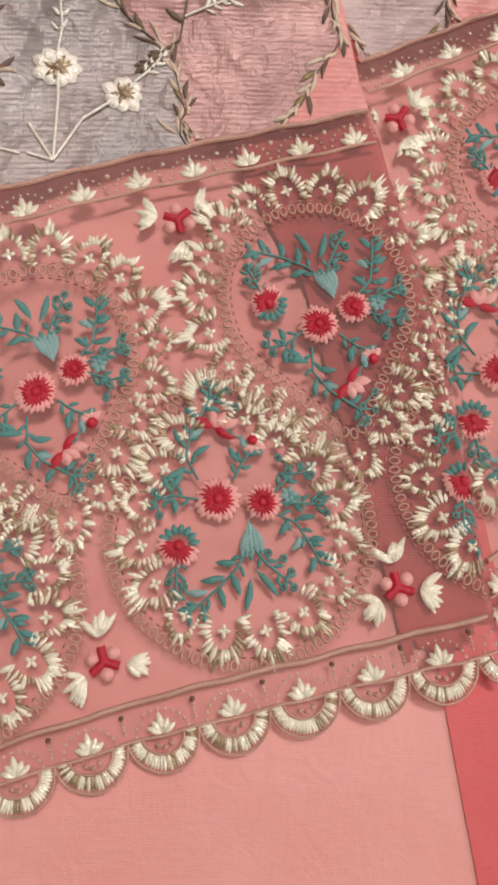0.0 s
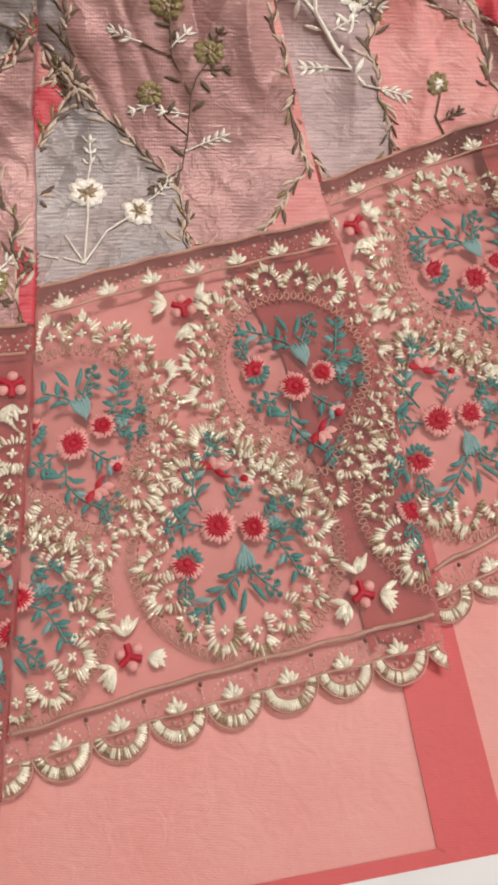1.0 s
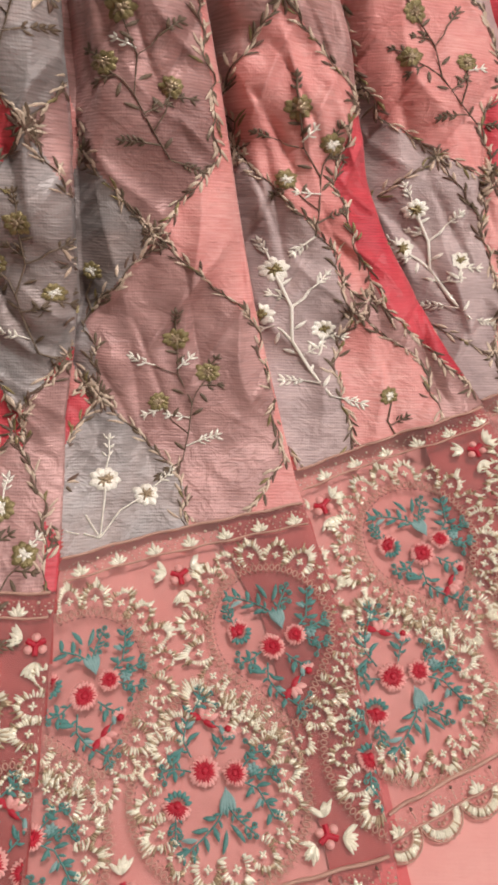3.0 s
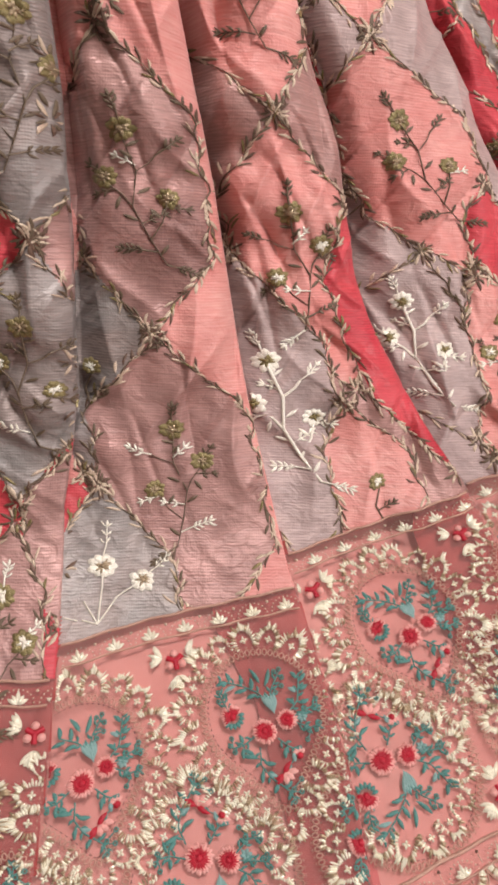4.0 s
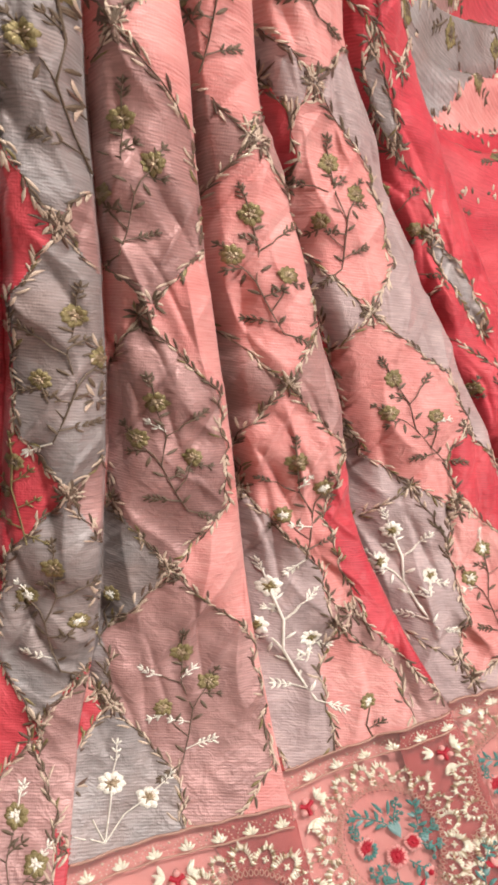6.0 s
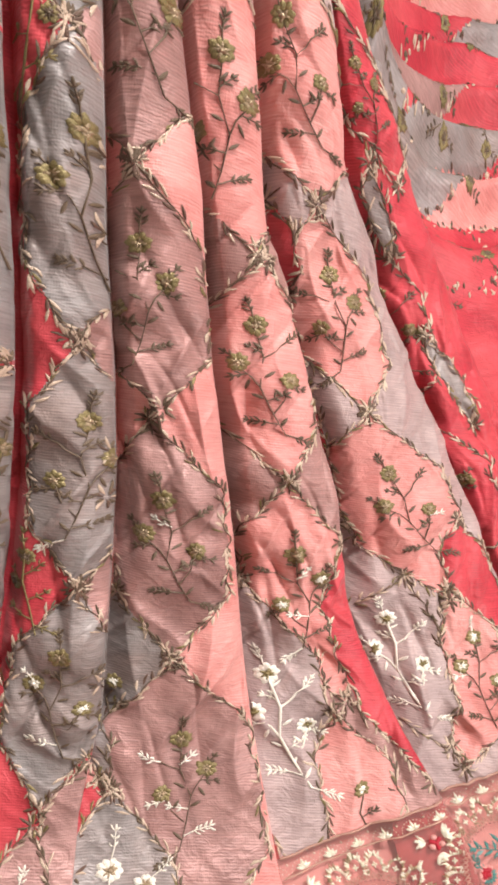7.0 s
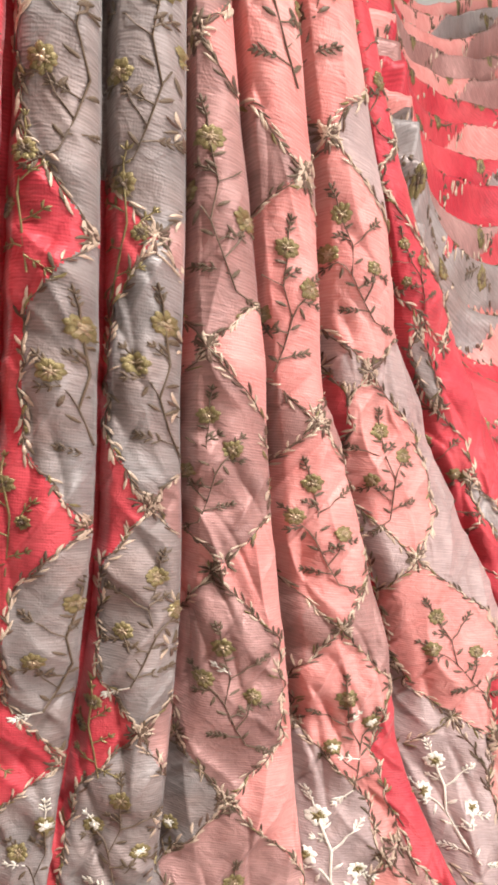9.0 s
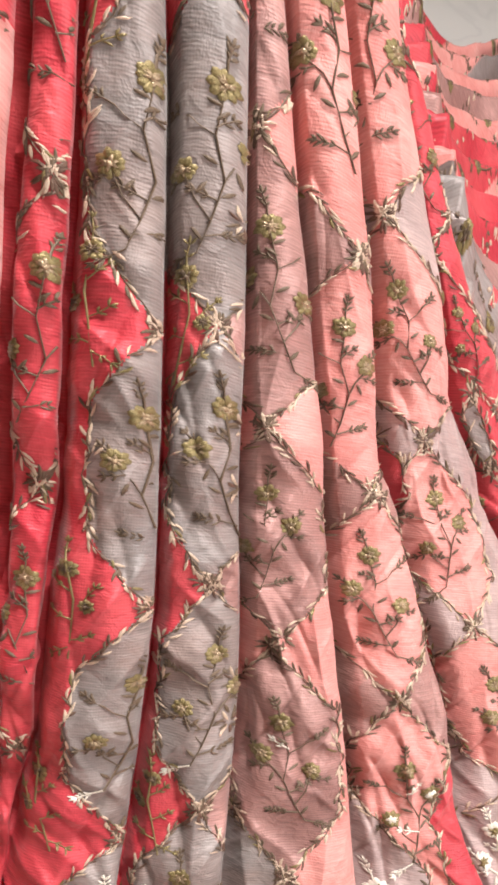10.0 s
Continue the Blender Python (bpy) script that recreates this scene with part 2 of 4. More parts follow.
def fold(i, a, b):
    """How far pleat i stands off the smooth cloth: a lapped layer below, a rounded tube above."""
    e0, e1 = edge(i, b), edge(i + 1, b)
    wide = np.maximum(e1 - e0, 0.01)
    s = (a - e0) / wide
    sc = np.clip(s, 0, 1)
    lapped = 0.0025 + 0.0065 * smooth(s, 0.25, 1.0) - 0.0022 * smooth(-s, 0.0, 0.1)
    tube = np.minimum(wide, 0.07) * (0.30 * sc + 0.46 * np.sqrt(np.maximum(0, 1 - (2 * sc ** 1.25 - 1) ** 2)))
    tube = tube - 0.013 * (1 - smooth(s, 0.0, 0.2))
    tube = np.where(s < 0, -0.013, tube)
    up = smooth(b, 0.18, 0.46)
    h = lapped * (1 - up) + tube * up
    soft = smooth(b, 0.16, 0.3)
    warp = 0.015 * np.sin(17 * b + 9 * a + i) + 0.007 * np.sin(37 * a - 21 * b)
    aw, bw = a + warp, b + 0.8 * warp
    crease = (np.sin(42 * aw + 30 * bw + 2 * i) * np.sin(58 * bw - 36 * aw + i) * 0.0066
              + (1 - np.abs(np.sin(75 * aw + 21 * bw + 1.7 * i))) ** 2 * np.sin(33 * bw + 20 * aw + i) * 0.0072
              + ((1 - np.abs(np.sin(64 * aw - 38 * bw + 2.3 * i))) ** 3 - 0.25) * np.sin(23 * bw + 1.9 * i + 14 * aw) * 0.0075
              + ((1 - np.abs(np.sin(52 * bw + 70 * aw + 0.9 * i))) ** 3 - 0.25) * np.sin(29 * aw - 19 * bw + i) * 0.0055
              + np.sin(130 * aw + 43 * bw + i) * np.sin(91 * bw + 60 * aw + 3 * i) * 0.0020
              + np.sin(250 * aw - 95 * bw) * np.sin(170 * bw + 110 * aw + i) * 0.0005)
    calm = 1 - 0.6 * smooth(b, 0.62, 0.85)
    h = h + 0.85 * crease * (0.10 + 0.90 * soft) * calm
    return h


def cloth(i, a, b, up=0.0):
    """Points of pleat i in the world, `up` metres above its face."""
    def at(a, b):
        if i == 8:
            return np.stack([a, b, train_height(a, b)], -1)
        n = lie(a, b) + fold(i, a, b)
        return np.stack([a, b * CT - n * ST, b * ST + n * CT], -1)
    p = at(a, b)
    if np.ndim(up) or up:
        da, db = at(a + 0.002, b) - at(a - 0.002, b), at(a, b + 0.002) - at(a, b - 0.002)
        nrm = np.cross(da, db)
        nrm /= np.linalg.norm(nrm, axis=-1, keepdims=True)
        p = p + nrm * np.asarray(up)[..., None]
    return p


def train_run(x, y):
    """Count of the train's folds, which fan out from the hanging pleats."""
    return 6.4 / math.pi * ((y - 1.15) / (0.15 + 0.16 * np.maximum(x, 0.0)) + 0.22 * np.sin(7 * x + 1.0) + 0.08 * np.sin(19 * x + 4 * y))


def train_height(x, y):
    """The part of the skirt that lies heaped on the floor behind."""
    run = train_run(x, y)
    ridge = 1 - np.abs(np.sin(math.pi * run)) ** 1.3
    fine = 1 - np.abs(np.sin(2.6 * math.pi * run + 1.5 * np.sin(8 * x)))
    swell = 0.085 + 0.21 * np.exp(-np.maximum(x - 0.12, 0) / 0.075) * smooth(y, 0.72, 0.88) + (0.058 * ridge + 0.010 * fine) * smooth(y, 0.72, 1.0)
    swell = swell + 0.003 * np.sin(60 * x + 25 * y) * np.sin(41 * y - 20 * x)
    far = 2.02 + 0.75 * (x - 0.2) + 0.03 * np.sin(17 * x)
    return np.maximum(0.006, swell * smooth(far - y, -0.01, 0.07) * smooth(1.25 - x, 0.0, 0.2)) + 0.002


def train_inside(x, y):
    return (y < 2.02 + 0.75 * (x - 0.2) + 0.03 * np.sin(17 * x)) & (y > 0.56) & (x < 1.2) & (x > 0.06 + np.maximum(0, 0.80 - y) * 0.35)


# ---- borders: one frame for each pleat that reaches the hem (origin and turn on the floor) ----
BORDER = {2: (-0.235, -0.02, -6.0), 3: (-0.114, -0.003, 0.0), 4: (0.005, 0.036, 14.3), 5: (0.126, 0.092, 25.0), 6: (0.236, 0.143, 25.0), 7: (0.37, 0.205, 25.0)}
HEM, BAND, PERIOD = -0.084, 0.1565, 0.122


def to_border(i, a, b):
    x, y, deg = BORDER[max(2, i)]
    Y = b / CT - 0.006 * ST
    c, s = math.cos(radians(deg)), math.sin(radians(deg))
    return (a - x) * c + (Y - y) * s, -(a - x) * s + (Y - y) * c


def from_border(i, u, v):
    x, y, deg = BORDER[max(2, i)]
    c, s = math.cos(radians(deg)), math.sin(radians(deg))
    return x + u * c - v * s, (y + u * s + v * c + 0.006 * ST) * CT


# ---- the silk panels: ogees on each pleat (top tip, bottom tip, width each way, silk) ----
OGEES = {i: [] for i in range(8)}
GROUND = {0: CORAL, 1: RED, 2: RED, 3: RED, 4: CORAL, 5: MAUVE, 6: LILAC, 7: RED}


def ogee(i, top, bottom, left, right, silk_of, sprig="spray"):
    OGEES[i].append((top, bottom, left, right, silk_of, sprig))


def bulge(t):
    """Half width of an ogee along its way down: pointed ends, straight flanks with shallow scallops."""
    t = np.clip(t, 0, 1)
    return np.minimum(1, np.sin(np.pi * t) / 0.8) * (1 - 0.07 * np.sin(4 * np.pi * t) ** 2)


def ogee_at(o, a, b):
    """Place in an ogee: way down 0..1, and across as a share of its half width there."""
    (ta, tb), (ba, bb), wl, wr = o[:4]
    t = (tb - b) / (tb - bb)
    off = a - (ta + (ba - ta) * t)
    half = bulge(t)
    side = np.where(off < 0, wl, wr) * half
    return t, off / np.maximum(side, 1e-5)


ogee(0, (-0.29, 0.98), (-0.285, 0.80), 0.05, 0.05, RED)
ogee(2, (-0.190, 1.06), (-0.178, 0.902), 0.045, 0.03, GREY)
ogee(3, (-0.160, 1.08), (-0.146, 0.916), 0.05, 0.05, GREY)
ogee(2, (-0.164, 0.371), (-0.178, 0.215), 0.05, 0.05, GREY)
ogee(1, (-0.228, 0.955), (-0.224, 0.791), 0.032, 0.032, RED)
ogee(1, (-0.224, 0.790), (-0.230, 0.632), 0.032, 0.032, RED)
ogee(1, (-0.230, 0.630), (-0.242, 0.439), 0.032, 0.032, RED)
ogee(2, (-0.177, 0.893), (-0.163, 0.724), 0.040, 0.030, GREY)
ogee(2, (-0.162, 0.723), (-0.156, 0.556), 0.041, 0.030, GREY)
ogee(2, (-0.156, 0.554), (-0.163, 0.380), 0.045, 0.040, GREY)
ogee(3, (-0.122, 0.793), (-0.107, 0.680), 0.016, 0.020, MAUVE, "")
ogee(3, (-0.106, 0.640), (-0.092, 0.502), 0.017, 0.020, MAUVE, "")
ogee(3, (-0.093, 0.470), (-0.086, 0.324), 0.015, 0.020, MAUVE, "")
ogee(3, (-0.090, 0.260), (-0.091, 0.147), 0.030, 0.020, MAUVE, "")
ogee(3, (-0.146, 0.904), (-0.131, 0.735), 0.050, 0.050, GREY)
ogee(3, (-0.131, 0.734), (-0.122, 0.574), 0.028, 0.045, GREY)
ogee(3, (-0.117, 0.572), (-0.108, 0.404), 0.035, 0.045, GREY)
ogee(3, (-0.108, 0.401), (-0.123, 0.226), 0.040, 0.036, GREY)
ogee(3, (-0.126, 0.212), (-0.115, 0.050), 0.040, 0.021, MAUVE)
ogee(4, (-0.130, 1.015), (-0.121, 0.850), 0.040, 0.040, MAUVE)
ogee(4, (-0.121, 0.849), (-0.093, 0.683), 0.035, 0.050, MAUVE)
ogee(4, (-0.092, 0.681), (-0.061, 0.535), 0.050, 0.043, MAUVE)
ogee(4, (-0.068, 0.527), (-0.035, 0.344), 0.041, 0.052, MAUVE)
ogee(4, (-0.080, 0.391), (-0.071, 0.234), 0.040, 0.039, GREY, "bud")
ogee(4, (-0.081, 0.241), (-0.093, 0.179), 0.020, 0.012, RED, "")
ogee(4, (-0.032, 0.341), (0.018, 0.140), 0.066, 0.056, MAUVE)
ogee(4, (-0.071, 0.233), (-0.036, 0.045), 0.050, 0.049, GREY, "low")
ogee(5, (-0.085, 0.980), (-0.044, 0.800), 0.060, 0.030, CORAL)
ogee(5, (-0.044, 0.799), (-0.006, 0.649), 0.060, 0.030, CORAL)
ogee(5, (0.001, 0.646), (0.041, 0.489), 0.058, 0.035, CORAL)
ogee(5, (0.042, 0.487), (0.117, 0.302), 0.059, 0.040, CORAL)
ogee(5, (0.099, 0.436), (0.194, 0.245), 0.040, 0.030, RED, "bud")
ogee(5, (0.018, 0.400), (0.090, 0.169), 0.040, 0.055, LILAC, "branch")
ogee(5, (0.108, 0.293), (0.141, 0.170), 0.024, 0.045, CORAL, "bud")
ogee(6, (-0.068, 0.990), (-0.030, 0.833), 0.050, 0.040, CORAL)
ogee(6, (-0.029, 0.832), (0.037, 0.695), 0.050, 0.050, CORAL)
ogee(6, (0.037, 0.693), (0.107, 0.548), 0.041, 0.042, CORAL)
ogee(6, (0.109, 0.545), (0.210, 0.388), 0.063, 0.058, CORAL)
ogee(6, (-0.001, 0.693), (0.029, 0.632), 0.012, 0.014, RED, "")
ogee(6, (0.056, 0.560), (0.103, 0.447), 0.020, 0.007, RED, "bud")
ogee(6, (0.213, 0.458), (0.264, 0.351), 0.030, 0.030, RED, "")
ogee(6, (0.210, 0.396), (0.226, 0.253), 0.012, 0.060, CORAL)
ogee(6, (0.168, 0.405), (0.216, 0.264), 0.070, 0.019, LILAC, "branch")
ogee(7, (-0.039, 0.953), (0.019, 0.832), 0.030, 0.030, RED)
ogee(7, (0.022, 0.829), (0.118, 0.736), 0.030, 0.030, RED)
ogee(7, (0.095, 0.697), (0.175, 0.553), 0.040, 0.050, RED)
ogee(7, (0.084, 0.742), (0.128, 0.683), 0.012, 0.008, GREY, "")
ogee(7, (0.175, 0.623), (0.248, 0.544), 0.010, 0.018, GREY, "")
ogee(7, (0.181, 0.551), (0.256, 0.407), 0.040, 0.060, RED)

# ---- the skirt ----
skirt = tagged(new("embroidered_skirt"), "pleated coral, grey and crimson silk skirt with gold embroidery", "skirt")


def sheet(name, verts, faces, mat, parent, uv=None, label="", kind=""):
    me = bpy.data.meshes.new(name)
    me.from_pydata(verts, [], faces)
    if isinstance(mat, list):
        for m in mat:
            me.materials.append(m)
    else:
        me.materials.append(mat)
    me.polygons.foreach_set("use_smooth", np.ones(len(me.polygons), bool))
    if uv is not None:
        loops = np.zeros(len(me.loops), np.int32)
        me.loops.foreach_get("vertex_index", loops)
        me.uv_layers.new(name="weave").data.foreach_set("uv", np.asarray(uv, np.float32)[loops].ravel())
    ob = new(name, me)
    ob.parent = parent
    return tagged(ob, label, kind=kind)


STEP = 0.0022
NAMES = {GREY: "silver-grey silk ogee panel", LILAC: "lilac-grey silk ogee panel", MAUVE: "mauve rose silk ogee panel", CORAL: "coral pink silk ogee panel", RED: "crimson silk ogee panel"}
PANELS = {}


def pleat(i):
    """One pleat of the skirt: ground silk, its ogee panels and the sheer border, each a part."""
    rows = np.arange(-0.09, TOP, STEP)
    wide = float(np.max(edge(i + 1, rows) - edge(i, rows)))
    tuck = np.interp(rows, (-0.06, 0.0, 0.06, 0.10, 0.14, 0.20, 0.28), (0.035, 0.040, 0.050, 0.052, 0.066, 0.060, 0.012)) if i >= 5 else np.full_like(rows, 0.012) + 0.075 * (1 - smooth(rows, 0.12, 0.2)) * (i == 4)
    count = int((wide + 0.04) / STEP)
    frac = np.linspace(0, 1, count)
    lo, hi = edge(i, rows) - tuck, edge(i + 1, rows)
    A = lo[:, None] + frac[None, :] * (hi - lo)[:, None]
    B = np.repeat(rows[:, None], count, 1)
    pts = cloth(i, A, B)
    # the folded edge turns under
    low = smooth(rows, 0.16, 0.42)
    lips = []
    for inward, drop_by in ((-0.0012, 0.004), (-0.0002, 0.010), (0.003, 0.018), (0.008, 0.026)):
        lip = cloth(i, A[:, -1], B[:, -1], -(0.004 + (drop_by - 0.004) * low))
        lip[:, 0] -= inward * low
        lip[:, 2] = np.maximum(lip[:, 2], 0.002)
        lips.append(lip[:, None])
    pts = np.concatenate([pts] + lips, 1)
    A, B = np.concatenate([A] + [A[:, -1:]] * 4, 1), np.concatenate([B] + [B[:, -1:]] * 4, 1)
    nr, nc = A.shape
    flat, uv = pts.reshape(-1, 3), np.stack([A.ravel(), B.ravel() * 1.25], -1)
    ca, cb = (A[:-1, :-1] + A[1:, 1:]) / 2, (B[:-1, :-1] + B[1:, 1:]) / 2
    kind = np.full(ca.shape, -1)
    for k, o in enumerate(OGEES[i]):
        t, d = ogee_at(o, ca, cb)
        kind[(t > 0) & (t < 1) & (np.abs(d) < 1)] = k
    u, v = to_border(i, ca, cb)
    scallop = HEM - 0.0145 * np.sqrt(np.clip(1 - (((u / 0.0287) % 1 - 0.5) / 0.5) ** 2, 0, 1))
    kind[v < BAND] = -2
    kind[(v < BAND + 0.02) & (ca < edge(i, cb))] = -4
    kind[v < scallop] = -3
    index = np.arange(nr * nc).reshape(nr, nc)
    quads = np.stack([index[:-1, :-1], index[:-1, 1:], index[1:, 1:], index[1:, :-1]], -1)
    for again in range(2):
        for k in [int(k) for k in np.unique(kind) if k >= -1]:
            label = islands(kind == k)
            ids, sizes = np.unique(label[label > 0], return_counts=True)
            crumb = np.isin(label, ids[sizes < 40])
            kind[crumb] = np.roll(kind, 1 if again else -1, 1)[crumb]
    for k in [int(k) for k in np.unique(kind) if k != -3]:
        label = islands(kind == k)
        ids, sizes = np.unique(label[label > 0], return_counts=True)
        for number, n in enumerate(ids[np.argsort(-sizes)]):
            lay_silk(i, k, number, quads[label == n], flat, uv)


def islands(mask):
    """A number for each connected stretch of a pleat's faces."""
    label = np.where(mask, np.arange(1, mask.size + 1).reshape(mask.shape), 0)
    r, c = np.where(mask.any(1))[0], np.where(mask.any(0))[0]
    part_of = label[r[0]:r[-1] + 1, c[0]:c[-1] + 1]
    while True:
        before = part_of.copy()
        for src, dst in ((part_of[:-1], part_of[1:]), (part_of[1:], part_of[:-1]), (part_of[:, :-1], part_of[:, 1:]), (part_of[:, 1:], part_of[:, :-1])):
            np.copyto(dst, np.maximum(dst, src), where=(src > 0) & (dst > 0))
        if (part_of == before).all():
            return label


def lay_silk(i, k, number, chosen, flat, uv):
    used, inverse = np.unique(chosen, return_inverse=True)
    faces = inverse.reshape(-1, 4).tolist()
    if k == -2:
        ob = sheet("border", flat[used].tolist(), faces, NET, skirt, uv[used], "sheer rose organza border with scalloped hem")
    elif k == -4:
        ob = sheet("under_fold", flat[used].tolist(), faces, UNDER, skirt, uv[used], "rose organza folded under the pleat, darkened for shade")
    elif k == -1:
        ob = sheet("pleat", flat[used].tolist(), faces, GROUND[i], skirt, uv[used], "ground silk of one hanging pleat")
    else:
        ob = sheet("panel", flat[used].tolist(), faces, OGEES[i][k][4], skirt, uv[used], NAMES[OGEES[i][k][4]])
    if number == 0:
        PANELS[i, k] = ob


for i in range(8):
    pleat(i)


# ---- embroidery: stitches are gathered in the cloth's own plane and laid on a pleat ----
class Stitches:
    """Raised stitches in local metres (x across, y up the cloth, h off the cloth)."""

    def __init__(self, mats):
        self.mats, self.v, self.f, self.m = mats, [], [], []

    def lens(self, x0, y0, x1, y1, w, h, mat, bend=0.0):
        """A leaf, petal or satin stitch: pointed at both ends, ridged in the middle."""
        dx, dy = x1 - x0, y1 - y0
        nx, ny = -dy, dx
        length = math.hypot(dx, dy) or 1e-6
        nx, ny = nx / length, ny / length
        base, k = len(self.v), self.mats.index(mat)
        self.v += [(x0, y0, 0.0), (x1, y1, 0.0)]
        for t, q in ((0.25, 0.8), (0.55, 1.0), (0.82, 0.62)):
            off = bend * math.sin(math.pi * t)
            for side, up in ((-1, 0.0), (0, h), (1, 0.0)):
                d = side * w * q * 0.5 + off
                self.v.append((x0 + dx * t + nx * d, y0 + dy * t + ny * d, up * (0.7 + 0.3 * q)))
        a, b, c = base + 2, base + 5, base + 8
        self.f += [(base, a, a + 1), (base, a + 1, a + 2), (a, b, b + 1, a + 1), (a + 1, b + 1, b + 2, a + 2),
                   (b, c, c + 1, b + 1), (b + 1, c + 1, c + 2, b + 2), (c, base + 1, c + 1), (c + 1, base + 1, c + 2)]
        self.m += [k] * 8

    def cord(self, points, w, h, mat, closed=False):
        """A couched cord along the points."""
        pts, k, base, n = points, self.mats.index(mat), len(self.v), len(points)
        for j, (x, y) in enumerate(pts):
            xa, ya = pts[j - 1] if j or closed else pts[0]
            xb, yb = pts[(j + 1) % n] if j < n - 1 or closed else pts[-1]
            d = math.hypot(xb - xa, yb - ya) or 1e-6
            nx, ny = -(yb - ya) / d * w / 2, (xb - xa) / d * w / 2
            self.v += [(x - nx, y - ny, 0.0), (x - nx * 0.6, y - ny * 0.6, h * 0.8), (x + nx * 0.6, y + ny * 0.6, h * 0.8), (x + nx, y + ny, 0.0)]
        for j in range(n if closed else n - 1):
            p, q = base + 4 * j, base + 4 * ((j + 1) % n)
            for s in range(3):
                self.f.append((p + s, q + s, q + s + 1, p + s + 1))
                self.m.append(k)

    def dot(self, x, y, r, h, mat, sides=7):
        base, k = len(self.v), self.mats.index(mat)
        for rr, hh in ((r, 0.0), (r * 0.7, h * 0.8)):
            self.v += [(x + rr * math.cos(6.2832 * j / sides), y + rr * math.sin(6.2832 * j / sides), hh) for j in range(sides)]
        self.v.append((x, y, h))
        for j in range(sides):
            q = (j + 1) % sides
            self.f += [(base + j, base + q, base + sides + q, base + sides + j), (base + sides + j, base + sides + q, base + 2 * sides)]
            self.m += [k, k]

    def lay(self, name, i, place, parent, label="", kind="", lift=0.0006, silk_only=False):
        """Map the stitches onto pleat i; what lies past the pleat's folded edges is left out."""
        if not self.v:
            return None
        q = np.array(self.v)
        a, b = place(q[:, 0], q[:, 1])
        pts = cloth(i, a, b, q[:, 2] + lift)
        inside = (a > edge(i, b) + 0.0005) & (a < edge(i + 1, b) - 0.0005) & (b < TOP - 0.005) if i < 8 else train_inside(a, b)
        if silk_only and i < 8:
            inside &= to_border(i, a, b)[1] > BAND
        faces, mats = [], []
        for f, m in zip(self.f, self.m):
            if i == 8 and max(math.dist(pts[f[0]], pts[j]) for j in f) > 0.014:
                continue
            if all(inside[j] for j in f):
                faces.append(f)
                mats.append(m)
        if not faces:
            return None
        used = sorted({j for f in faces for j in f})
        back = {j: n for n, j in enumerate(used)}
        ob = sheet(name, pts[used].tolist(), [tuple(back[j] for j in f) for f in faces], self.mats, parent, None, label, kind)
        ob.data.polygons.foreach_set("material_index", mats)
        return ob


def turned(cx, cy, deg, mirror=False):
    c, s = math.cos(radians(deg)), math.sin(radians(deg))

    def go(x, y):
        if mirror:
            y = -y
        return cx + x * c - y * s, cy + x * s + y * c
    return go


def on_silk(a0, b0, deg, size=1.0, flip=False):
    """From local metres to the cloth's (across, way up); lengths up the cloth shrink on the tilted plane."""
    c, s = math.cos(radians(deg)), math.sin(radians(deg))

    def go(x, y):
        x, y = (-x if flip else x) * size, y * size
        return a0 + x * c - y * s, b0 + (x * s + y * c) * 0.8
    return go


def on_border(i, u0, v0, mirror=False, deg=0.0):
    t = turned(0, 0, deg)

    def go(x, y):
        x, y = t(x, y)
        return from_border(i, u0 + x, v0 + (-y if mirror else y))
    return go


rnd = random.Random(5)


# -- leafy vines that outline the ogees --
def covered(i, k, a, b):
    """Whether a later ogee of the pleat lies over this place."""
    for o in OGEES[i][k + 1:]:
        t, d = ogee_at(o, np.float64(a), np.float64(b))
        if 0 < t < 1 and abs(d) < 0.98:
            return True
    return False


